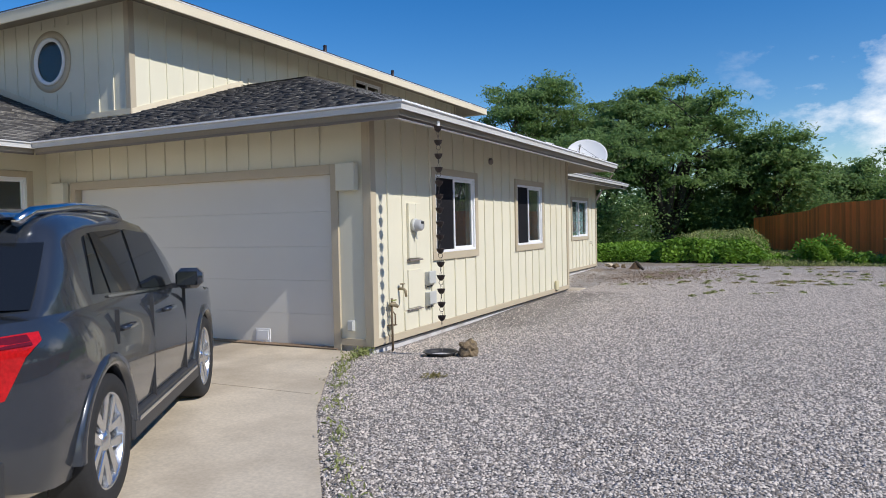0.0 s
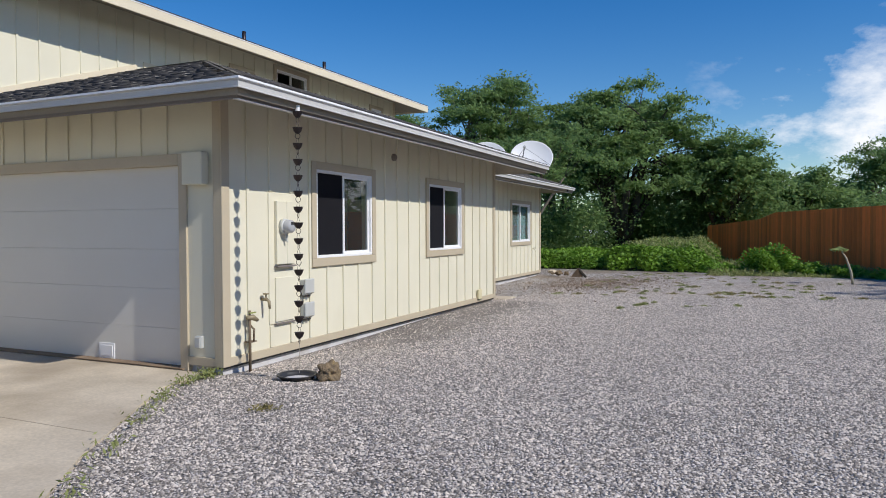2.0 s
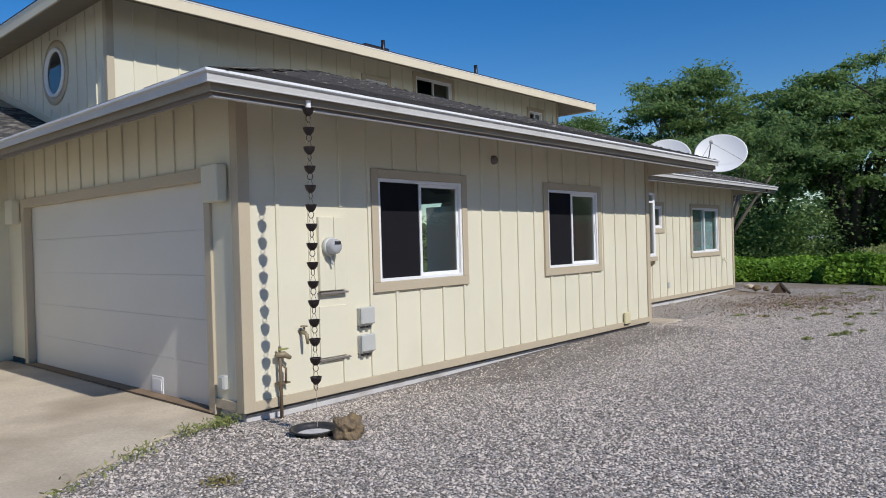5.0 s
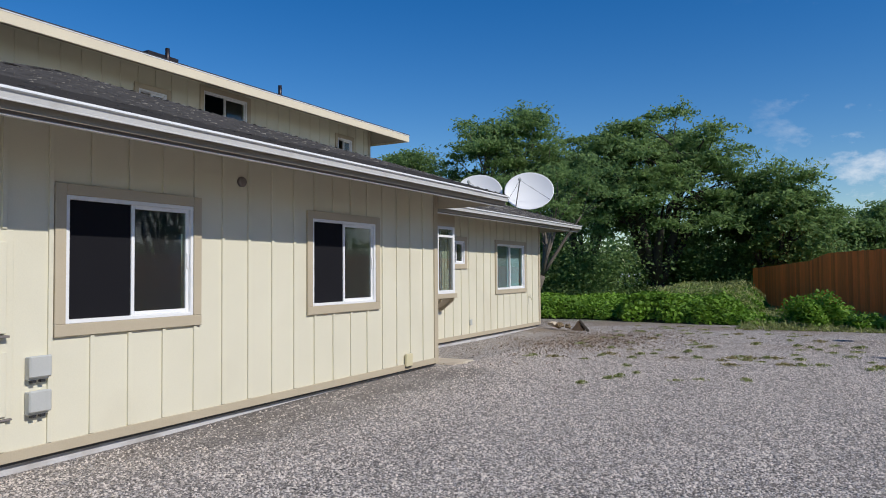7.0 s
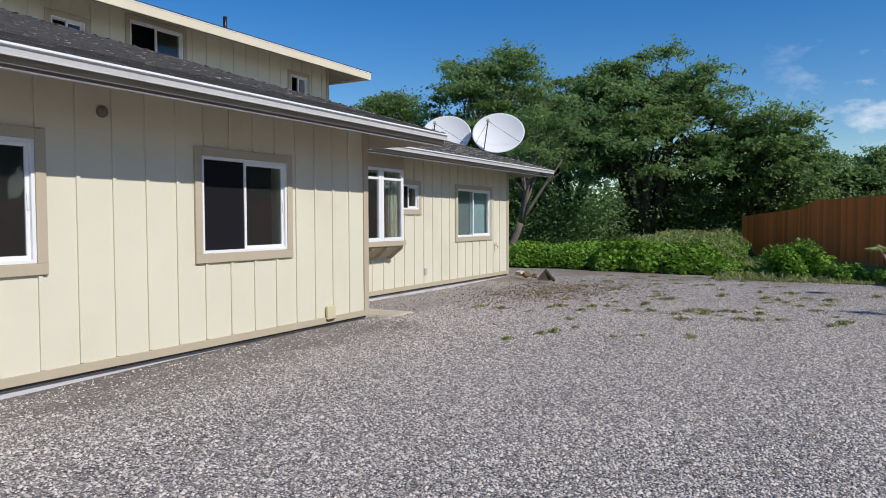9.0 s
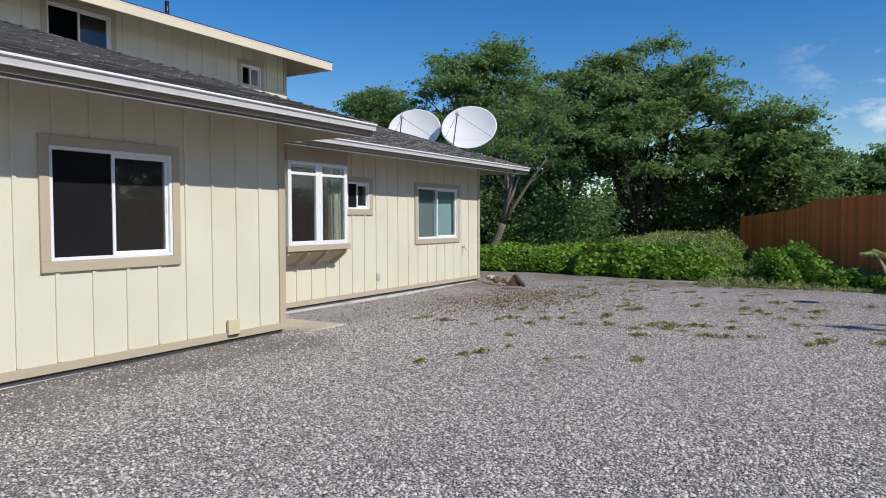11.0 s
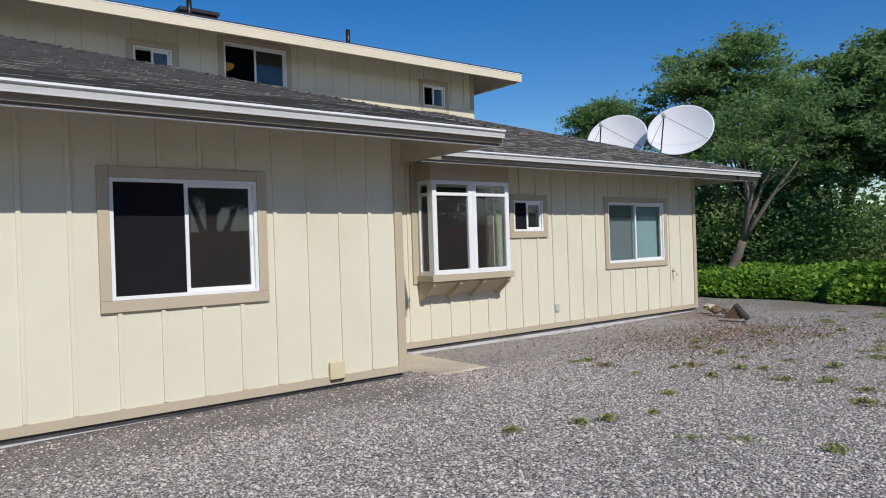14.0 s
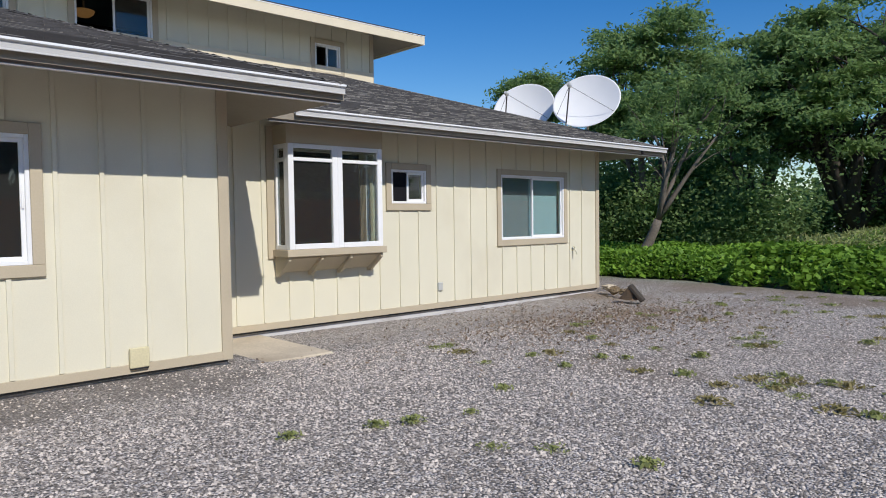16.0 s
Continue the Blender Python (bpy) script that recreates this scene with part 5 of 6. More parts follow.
def mound_height(x, y):
    """Vines grown over the bank behind the yard: a low hedge by the house, a fuller bulge beside it."""
    step = np.clip((x + 5.15) / 0.55, 0, 1)
    step = step * step * (3 - 2 * step)
    front = 28.75 - 0.62 * step - 0.4 * np.exp(-((x + 2.0) / 0.7) ** 2) + 0.10 * np.sin(x * 2.9 + 1) + 0.06 * np.sin(x * 6.1) + 0.9 * np.clip((x + 1.2) / 1.5, 0, 2)
    rise = np.clip((y - front) / 0.8, 0, 1) ** 0.55
    h = 0.50 + step * (0.14 + 0.16 * np.exp(-((x + 3.7) / 0.9) ** 2) + 0.10 * np.exp(-((x + 1.9) / 0.6) ** 2)) + 0.05 * np.sin(x * 2.1 + y) + 0.05 * np.sin(x * 4.7 - y * 2)
    h = h + 0.025 * np.clip(y - 29, 0, 8) * np.clip((x + 5) / 2, 0, 1)
    return h * rise * np.clip((-1.15 - x + 0.12 * np.sin(y * 3)) / 0.9, 0, 1) ** 0.5


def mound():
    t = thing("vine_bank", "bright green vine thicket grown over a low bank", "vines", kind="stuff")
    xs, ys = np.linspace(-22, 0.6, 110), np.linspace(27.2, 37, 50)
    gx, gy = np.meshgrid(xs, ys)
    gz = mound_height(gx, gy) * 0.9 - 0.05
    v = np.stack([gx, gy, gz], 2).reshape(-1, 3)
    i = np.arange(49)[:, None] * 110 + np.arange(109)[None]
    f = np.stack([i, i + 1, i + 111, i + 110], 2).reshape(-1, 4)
    # soil coloured near black, the shade beneath the vine leaves painted in
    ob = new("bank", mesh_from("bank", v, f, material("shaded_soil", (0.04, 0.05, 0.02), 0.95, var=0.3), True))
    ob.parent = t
    nrs = np.random.RandomState(31)
    n = 95000
    x = nrs.uniform(-16, 0.6, n)
    y = 27.5 + nrs.uniform(0, 1, n) ** 1.5 * 9
    z = mound_height(x, y)
    keep = z > 0.04
    x, y, z = x[keep], y[keep], z[keep]
    z = z * nrs.uniform(0.72, 1.06, len(z)) + nrs.normal(0, 0.03, len(z))
    v, f = leaf_quads(np.stack([x, y - 0.05, z], 1), 0.14, 0.6, 0.8, nrs)
    ob = new("leaves", mesh_from("leaves", v, f, VINE))
    ob.parent = t


mound()


def shrub(at, r, h, n, label, seed, mat=VINE, leaf=0.11):
    nrs = np.random.RandomState(seed)
    d = nrs.normal(0, 1, (n, 3))
    d /= np.linalg.norm(d, axis=1)[:, None]
    d[:, 2] = np.abs(d[:, 2])
    p = d * np.array([r, r * 0.8, h]) * nrs.uniform(0.5, 1.05, (n, 1)) * (1 + 0.2 * np.sin(d[:, :1] * 7 + d[:, 1:2] * 5))
    v, f = leaf_quads(p, leaf, 0.6, 0.75, nrs)
    ob = new("shrub", mesh_from("shrub", v, f, mat))
    ob.location = at
    return tagged(ob, label, "shrub")


shrub((0.75, 28.3, 0), 0.95, 0.85, 5200, "rounded green vine shrub at the foot of the fence", 41)
shrub((1.9, 27.6, 0), 0.6, 0.38, 1500, "low green weeds at the foot of the fence", 42)
shrub((2.9, 27.2, 0), 0.7, 0.32, 1500, "low green weeds at the foot of the fence", 43)
shrub((-0.9, 28.4, 0), 0.8, 0.3, 2200, "low green weeds beside the vine bank", 44)
shrub((4.2, 26.6, 0), 0.8, 0.3, 1500, "low green weeds at the foot of the fence", 45)


def tufts(nrs, n):
    """Grass behind the vines and along the yard's far edge."""
    x, y = nrs.uniform(-4.5, 6, n), 26.6 + nrs.uniform(0, 1, n) ** 1.4 * 9
    y = np.where(x < -1.2, y + 1.9, y)
    z = np.where(y > 30, mound_height(x, y), 0) + nrs.uniform(0, 0.22, n) * np.clip((y - 26.3) / 2, 0.2, 1)
    return np.stack([x, y, z], 1)


thicket("grass", "pale green grass along the edge of the yard", 51, 16000, 0.16, tufts, WEED, 0.9, 0.22, "grass")

# young papaya-like sapling in front of the fence
sap = thing("sapling", "young leaning sapling with a few pale broad leaves", "sapling", (2.75, 24.0, 0))
bm = tube(bmesh.new(), [(0, 0, -0.02), (-0.05, 0, 0.35), (-0.16, 0.02, 0.7), (-0.33, 0.02, 1.0)], [0.035, 0.03, 0.024, 0.016], 8)
part("stem", bm, material("pale_stem", (0.42, 0.38, 0.28), 0.8), sap, "pale slender stem", True)
for k in range(9):
    a = 2 * math.pi * k / 9 + 0.3 * (k % 2)
    bm = bmesh.new()
    rr = 0.27
    c = bm.verts.new((0, 0, 0))
    ring = []
    for j in range(11):
        th = -0.9 + 1.8 * j / 10
        q = rr * (1.0 if j % 2 == 0 else 0.62)
        ring.append(bm.verts.new((math.cos(th) * q, math.sin(th) * q, -0.3 * q * q - 0.02 * (j % 2))))
    for j in range(10):
        bm.faces.new((c, ring[j], ring[j + 1]))
    ob = part("leaf", bm, PALE, sap)
    ob.matrix_basis = Matrix.Translation((-0.33, 0.02, 1.0 + 0.02 * (k % 3))) @ Matrix.Rotation(a, 4, "Z") @ Matrix.Rotation(radians(8 + 14 * (k % 3)), 4, "Y")


# weeds in the gravel
def weed_mesh(seed, n, r, h, mat, leaf, aspect):
    nrs = np.random.RandomState(seed)
    a, q = nrs.uniform(0, 2 * np.pi, n), nrs.uniform(0, 1, n) ** 1.1
    p = np.stack([np.cos(a) * r * q, np.sin(a) * r * q, h * nrs.uniform(0.15, 1, n) * (1 - 0.5 * q)], 1)
    v, f = leaf_quads(p, leaf, 0.55, aspect, nrs)
    return mesh_from("weed", v, f, mat)


weeds = [weed_mesh(61, 75, 0.09, 0.05, WEED, 0.042, 0.5), weed_mesh(62, 90, 0.15, 0.03, WEED, 0.04, 0.4), weed_mesh(63, 90, 0.15, 0.03, DRY, 0.055, 0.3)]
wr = random.Random(9)
spots = [(-1.95, 15.70), (-1.73, 16.29), (-1.63, 16.56), (-1.50, 17.04), (-1.86, 17.80), (-2.68, 19.17), (-2.05, 18.92), (-2.05, 19.55), (0.08, 16.98), (-0.56, 19.23),
         (-1.0, 19.4), (-0.82, 16.56), (-0.51, 16.81), (-0.15, 19.44), (0.12, 19.91), (-2.04, 24.41), (-1.09, 21.35), (0.7, 19.06), (-3.42, 6.96), (-2.9, 20.6),
         (-1.5, 22.2), (-0.3, 22.8), (0.6, 21.6), (-2.6, 22.9), (0.9, 23.6), (-3.3, 24.9), (-0.9, 24.8), (0.3, 25.4), (1.6, 22.4), (-1.9, 20.4)]
spots += [(wr.uniform(-4.2, 2.5), wr.uniform(18.5, 27)) for _ in range(75)]
for k, (x, y) in enumerate(spots):
    ob = new("weed", weeds[0 if k < 8 else wr.choice((0, 1, 1, 2))])
    s = wr.uniform(0.75, 1.25)
    ob.matrix_basis = Matrix.Translation((x, y, float(dip(x, y)) + 0.006)) @ Matrix.Rotation(wr.uniform(0, 6.28), 4, "Z") @ Matrix.Diagonal((s, s, s, 1))
    tagged(ob, "small green weed growing in the gravel", "weed", "weeds in the gravel")


def edge_grass(nrs, n):
    """Dry weeds along the drive's edge and by the garage corner."""
    e = np.array([(-4.95, 7.9), (-4.9, 7.4), (-4.4, 6.55), (-3.75, 5.55), (-2.98, 4.5), (-2.4, 3.8)])
    s = nrs.uniform(0, 1, n) ** 1.7 * (len(e) - 1.001)
    i = s.astype(int)
    p = e[i] + (e[i + 1] - e[i]) * (s - i)[:, None]
    clump = (np.sin(s * 9) + np.sin(s * 23 + 1)) * 0.5
    p = p + nrs.normal(0, 1, (n, 2)) * (0.035 + 0.05 * np.clip(clump, 0, 1))[:, None] + np.array([0.05, 0.02])
    z = -0.03 + nrs.uniform(0.0, 0.09, n) * np.clip(0.5 + clump * 0.6, 0.1, 1)
    keep = clump + nrs.uniform(-0.5, 0.5, n) > 0.15
    return np.stack([p[:, 0], p[:, 1], z], 1)[keep]


thicket("edge_weeds", "dry yellow-green weeds along the edge of the drive", 71, 1900, 0.05, edge_grass, WEED, 0.8, 0.3, "weeds")


def litter(nrs, n):
    x, y = nrs.normal(-3.9, 1.1, n), nrs.normal(22.4, 1.7, n)
    return np.stack([x, y, dip(x, y) + 0.012 + nrs.uniform(0, 0.02, n)], 1)


thicket("dead_leaves", "dry brown leaf litter on the gravel near the wall", 72, 6500, 0.045, litter, material("brown_litter", (0.24, 0.17, 0.11), 0.9, var=0.3), 0.4, 0.5, "leaf litter")

# ---- far buildings ----
def far_house(x0, x1, y0, y1, z0, z1, zr, label, roofmat):
    h = thing("house", label, "house", ((x0 + x1) / 2, (y0 + y1) / 2, z0))
    h.location = (0, 0, 0)
    part("wall", boxes((x0, x1, y0, y1, z0, z1)), GREYBOX, h, "grey far wall")
    bm = bmesh.new()
    m = (y0 + y1) / 2
    q = [(x0 - 0.4, y0 - 0.4, z1 - 0.05), (x1 + 0.4, y0 - 0.4, z1 - 0.05), (x1 + 0.4, m, zr), (x0 - 0.4, m, zr), (x0 - 0.4, y1 + 0.4, z1 - 0.05), (x1 + 0.4, y1 + 0.4, z1 - 0.05)]
    vs = [bm.verts.new(p) for p in q]
    bm.faces.new(vs[:4]); bm.faces.new((vs[3], vs[2], vs[5], vs[4]))
    bm.faces.new((vs[0], vs[3], vs[4])); bm.faces.new((vs[1], vs[5], vs[2])); bm.faces.new((vs[0], vs[4], vs[5], vs[1]))
    part("roof", bm, roofmat, h, "pale sheet metal roof")
    for k in range(2):
        xx = x0 + (x1 - x0) * (0.25 + 0.4 * k)
        part("window", boxes((xx, xx + 0.9, y0 - 0.03, y0 - 0.004, z0 + 1.0, z0 + 1.8)), SCREEN, h, "dark far window")


PALEROOF = material("pale_metal_roof", (0.55, 0.56, 0.58), 0.5, var=0.08, scale=0.8)
far_house(-13.5, -9.0, 60, 66, -1.6, 0.5, 1.4, "far white house with a pale metal roof", PALEROOF)
far_house(-3.6, -1.4, 64, 70, -1.8, 0.7, 1.7, "far white house with a pale metal roof", PALEROOF)

# ---- things on the garage walls ----
def plate(name, rows, mat, label, category, group="", bevel=0.006):
    return tagged(link(name, boxes(*rows, bevel=bevel), mat, None, label), category=category, group=group)


for x in (-5.32, -10.99):
    lamp = thing("wall_lamp", "square cream wall light cover beside the garage door", "wall lamp", (0, 0, 0), "garage wall lamps")
    part("back_plate", boxes((x + 0.03, x + 0.26, FY - 0.03, FY - 0.001, 2.08, 2.36)), TAN, lamp)
    part("shade", boxes((x, x + 0.29, FY - 0.14, FY - 0.03, 2.04, 2.40), bevel=0.01), CREAM, lamp, "cream square shade")
ob = thing("outdoor_outlet", "pale grey weatherproof outlet cover low on the wall", "outlet")
part("box", boxes((-5.24, -5.15, FY - 0.05, FY - 0.001, 0.22, 0.36), bevel=0.008), GREYBOX, ob)
part("lid", boxes((-5.235, -5.155, FY - 0.065, FY - 0.051, 0.23, 0.35), bevel=0.006), GREYBOX, ob, "pale grey hinged lid")

# electric service panel
panel = thing("service_panel", "painted service panel with a round electric meter", "electric panel")
part("backing_board", boxes((AX + 0.001, AX + 0.016, 8.87, 9.39, 0.40, 1.99), bevel=0.003), CREAM, panel)
part("panel_door", boxes((AX + 0.017, AX + 0.06, 8.97, 9.165, 1.12, 1.89), bevel=0.004), CREAM, panel)
part("panel_door", boxes((AX + 0.017, AX + 0.06, 9.17, 9.31, 1.12, 1.89), bevel=0.004), CREAM, panel)
part("panel_door", boxes((AX + 0.017, AX + 0.035, 8.97, 9.33, 0.42, 0.96), bevel=0.004), CREAM, panel)
part("drip_ledge", boxes((AX + 0.001, AX + 0.08, 8.96, 9.33, 1.085, 1.105), bevel=0.002), TAUPE, panel)
part("drip_ledge", boxes((AX + 0.001, AX + 0.04, 8.97, 9.38, 0.385, 0.399), bevel=0.002), TAUPE, panel)
face_x = lambda x, y, z: Matrix.Translation((x, y, z)) @ Matrix.Rotation(math.pi / 2, 4, "Y")
meter = part("meter_ring", lathe(bmesh.new(), [(0.0, 0.0), (0.095, 0.0), (0.095, 0.05), (0.085, 0.055), (0.0, 0.055)], 24, m=face_x(AX + 0.06, 9.09, 1.58)), GREYBOX, panel, "grey meter ring", True)
part("meter_glass", lathe(bmesh.new(), [(0.08, 0.055), (0.078, 0.12), (0.06, 0.145), (0.0, 0.15)], 24, m=face_x(AX + 0.06, 9.09, 1.58)), material("meter_glass", (0.40, 0.41, 0.43), 0.10, var=0.05), meter, "clear domed meter glass", True)
part("dial", boxes((AX + 0.208, AX + 0.213, 9.05, 9.13, 1.60, 1.635)), DARKPLASTIC, meter, "dark number window")
part("seal", tube(bmesh.new(), [(AX + 0.1, 9.09, 1.49), (AX + 0.1, 9.1, 1.42), (AX + 0.11, 9.11, 1.39)], 0.012, 6), GREYBOX, panel, "hanging meter seal")
for z in (0.80, 0.50):
    bx = thing("junction_box", "grey weatherproof outlet box on the siding", "outlet box", (0, 0, 0), "grey outlet boxes")
    part("box", boxes((AX + 0.001, AX + 0.07, 9.50, 9.68, z - 0.10, z + 0.10), bevel=0.008), GREYBOX, bx)
    part("lid", boxes((AX + 0.071, AX + 0.10, 9.49, 9.69, z - 0.08, z + 0.11), bevel=0.012), GREYBOX, bx, "hinged grey lid")
    for y in (9.53, 9.61):
        part("knockout", boxes((AX + 0.02, AX + 0.06, y, y + 0.04, z - 0.125, z - 0.10)), DARKPLASTIC, bx)


def faucet(at, name, label, mat=BRASS, s=1.0):
    t = thing(name, label, "faucet", at)
    part("spout", tube(bmesh.new(), [(0, 0, 0), (0.07 * s, 0, 0.0), (0.10 * s, 0, -0.02 * s), (0.11 * s, 0, -0.10 * s)], [0.016 * s, 0.018 * s, 0.018 * s, 0.014 * s], 10), mat, t, "", True)
    b = bmesh.new()
    lathe(b, [(0, 0.0), (0.032 * s, 0.004), (0.036 * s, 0.012), (0.032 * s, 0.018), (0, 0.02)], 10, at=(0.06 * s, 0, 0.05 * s))
    tube(b, [(0.06 * s, 0, 0), (0.06 * s, 0, 0.055 * s)], 0.009 * s, 8)
    part("handle", b, mat, t, "round tap handle", True)
    return t


faucet((AX, 8.74, 0.72), "faucet", "old brass garden tap on the cream siding", s=1.1)
faucet((BX, 25.1, 0.86), "faucet", "small white-painted tap on the rear wall", CREAM)
sp = thing("standpipe", "rusty standing water pipe with a brass valve", "water pipe", (AX + 0.07, 8.44, 0))
part("pipe", tube(bmesh.new(), [(0, 0, -0.1), (0, 0, 0.3), (0.005, -0.005, 0.62)], [0.018, 0.016, 0.016], 8), RUSTPIPE, sp, "", True)
part("pipe", tube(bmesh.new(), [(0.02, 0.045, 0.26), (0.02, 0.05, 0.40), (0.0, 0.0, 0.46)], 0.012, 8), RUSTPIPE, sp, "", True)
v = part("valve", tube(bmesh.new(), [(0.0, -0.05, 0.54), (0.02, 0.03, 0.54), (0.03, 0.10, 0.50)], [0.022, 0.034, 0.02], 10), BRASS, sp, "brass valve body", True)
part("lever", boxes((0.01, 0.03, -0.03, 0.08, 0.585, 0.60)), material("green_lever", (0.25, 0.28, 0.08), 0.5), v, "yellow-green lever")
part("strap", boxes((-0.06, 0.02, -0.03, 0.10, 0.25, 0.265)), RUSTPIPE, sp, "metal wall strap")
tagged(link("wall_vent", lathe(bmesh.new(), [(0, 0.0), (0.06, 0.0), (0.06, 0.03), (0.045, 0.05), (0.0, 0.05)], 20, m=face_x(AX, 12.03, 2.69)), TAUPE, None, "small round brown vent under the eave", True), category="vent")
ob = thing("outlet_cover", "cream-painted outlet box at the wall's foot", "outlet box")
part("box", boxes((AX + 0.023, AX + 0.06, 15.60, 15.79, 0.085, 0.285), bevel=0.006), material("yellowed_paint", (0.62, 0.56, 0.36), 0.6), ob)
part("lip", boxes((AX + 0.023, AX + 0.055, 15.61, 15.78, 0.07, 0.084)), DARKPLASTIC, ob)
ob = thing("outlet_cover", "small grey outlet box on the rear wall", "outlet box")
part("box", boxes((BX + 0.001, BX + 0.05, 21.30, 21.40, 0.30, 0.44), bevel=0.008), GREYBOX, ob)

# rain chain, bowl and rock
chain = thing("rain_chain", "bronze rain chain of cups hanging from the gutter", "rain chain", (-3.95, 8.20, 0))
cup_me, ring_me = None, None
zs = [2.78 - 0.1665 * k for k in range(16)]
part("hanger", tube(bmesh.new(), [(0, 0, 2.85), (0, 0, 2.78)], 0.025, 10), WHITE, chain, "white outlet stub")
for k, z in enumerate(zs[:15]):
    if cup_me is None:
        q = part("cup", lathe(bmesh.new(), [(0.0, -0.062), (0.018, -0.062), (0.026, -0.052), (0.041, -0.034), (0.048, -0.012), (0.05, 0.0), (0.053, 0.004), (0.046, 0.002), (0.040, -0.02), (0.022, -0.046), (0.0, -0.05)], 16), DARKMETAL, chain, "", True)
        cup_me = q.data
        bm = bmesh.new()
        pts = [(0.0, 0.026 * math.cos(2 * math.pi * p / 14), 0.030 * math.sin(2 * math.pi * p / 14)) for p in range(15)]
        r = part("ring", tube(bm, pts, 0.0035, 5), DARKMETAL, chain)
        ring_me = r.data
        q.location, r.location = (0, 0, z), (0, 0, z - 0.085)
    else:
        q, r = new("cup", cup_me), new("ring", ring_me)
        q.parent = r.parent = chain
        q.matrix_basis, r.matrix_basis = Matrix.Translation((0, 0, z)), pose(0, 0, z - 0.085, 0, 0, 90 * (k % 2) + 20)
    tubes = tube(bmesh.new(), [(0.0, 0.03, z), (0.0, 0.012, z + 0.05)], 0.002, 4)
    tube(tubes, [(0.0, -0.03, z), (0.0, -0.012, z + 0.05)], 0.002, 4)
    part("wire", tubes, DARKMETAL, chain)
part("cord", tube(bmesh.new(), [(0, 0, 0.44), (0.0, 0.0, 0.02)], 0.003, 5), material("pale_cord", (0.4, 0.36, 0.3), 0.8), chain, "thin pale cord")
bowl = thing("bowl", "shallow black bowl lying on the gravel", "bowl", (-3.97, 8.18, -0.06))
part("basin", lathe(bmesh.new(), [(0, 0.012), (0.14, 0.012), (0.18, 0.05), (0.19, 0.07), (0.215, 0.072), (0.215, 0.062), (0.19, 0.052), (0.155, 0.0), (0, 0.0)], 32), DARKPLASTIC, bowl, "", True)
part("silt", lathe(bmesh.new(), [(0, 0.028), (0.15, 0.024)], 24), FOUND, bowl, "grey silt in the bottom")


def rock(at, r, label, seed, mat=ROCK, flat=0.8):
    bm = bmesh.new()
    bmesh.ops.create_icosphere(bm, subdivisions=4, radius=1.0)
    for v in bm.verts:
        n = noise.noise(v.co * 1.6 + Vector((seed, 0, 0))) * 0.55 + noise.noise(v.co * 4 + Vector((0, seed, 0))) * 0.25 + noise.noise(v.co * 11 + Vector((0, 0, seed))) * 0.10
        v.co = v.co * (1 + n) * r
        v.co.z *= flat
    ob = link("rock", bm, mat, None, label, True)
    ob.location = at
    return tagged(ob, category="rock")


rock((-3.64, 8.29, 0.03), 0.125, "brown mossy lava rock beside the bowl", 3.1, flat=0.85)
rock((-5.75, 25.35, 0.05), 0.10, "small brown stone near the house corner", 5.2)
rock((-5.45, 25.2, 0.04), 0.08, "small brown stone near the house corner", 6.3)
rock((-6.05, 25.6, 0.06), 0.13, "flat grey stone block at the house corner", 7.3, CONCRETE, 0.5)
deb = thing("broken_stump", "tipped piece of split wood with dark bark", "wood piece", (-4.95, 24.6, -0.02))
deb.scale = (0.78, 0.78, 0.78)
bm = bmesh.new()
for tri in (((-0.26, -0.05, 0), (0.2, -0.12, 0), (0.02, 0.0, 0.36)), ):
    a = [bm.verts.new(p) for p in tri]
    b = [bm.verts.new((p[0] + 0.04, p[1] + 0.22, p[2] * 0.92)) for p in tri]
    bm.faces.new(a); bm.faces.new(b[::-1])
    for i in range(3):
        j = (i + 1) % 3
        bm.faces.new((a[i], a[j], b[j], b[i]))
bmesh.ops.bevel(bm, geom=list(bm.edges), offset=0.015, segments=1, affect="EDGES")
part("split_face", bm, DEBRIS, deb, "pale split wood")
bm = boxes((-0.045, 0.045, -0.15, 0.15, -0.24, 0.24), bevel=0.02)
ob = part("bark_slab", bm, DARKBARK, deb, "dark bark slab")
ob.matrix_basis = pose(0.2, 0.03, 0.17, 0, -40, 20)
structure("paving", boxes((BX - 0.03, -4.82, A_END + 0.004, 17.98, -0.25, -0.065), bevel=0.012), CONCRETE, "small weathered concrete pad by the wall", "paving")

# ceiling lamp seen through the open upper window
cl = thing("ceiling_lamp", "warm glowing bowl lamp on the upper room ceiling", "ceiling lamp", (-12.0, 17.35, 5.56))
GLOW = bpy.data.materials.new("warm_lamp_glass")
GLOW.use_nodes = True
gb = GLOW.node_tree.nodes["Principled BSDF"]
gb.inputs["Base Color"].default_value = (0.32, 0.20, 0.08, 1)
gb.inputs["Emission Color"].default_value, gb.inputs["Emission Strength"].default_value = (0.8, 0.42, 0.14, 1), 0.12
part("bowl", lathe(bmesh.new(), [(0, -0.16), (0.10, -0.15), (0.17, -0.10), (0.19, -0.04), (0.17, -0.03)], 20), GLOW, cl, "warm glass bowl", True)
part("stem", tube(bmesh.new(), [(0, 0, -0.05), (0, 0, 0.2)], 0.02, 8), BRASS, cl)
ds = thing("downspout", "short grey gutter outlet under the rear eave", "downspout", (BEX + 0.02, 26.35, BEZ - 0.09))
part("outlet", tube(bmesh.new(), [(0, 0, 0.02), (0, 0, -0.07)], 0.035, 10), DARKMETAL, ds)

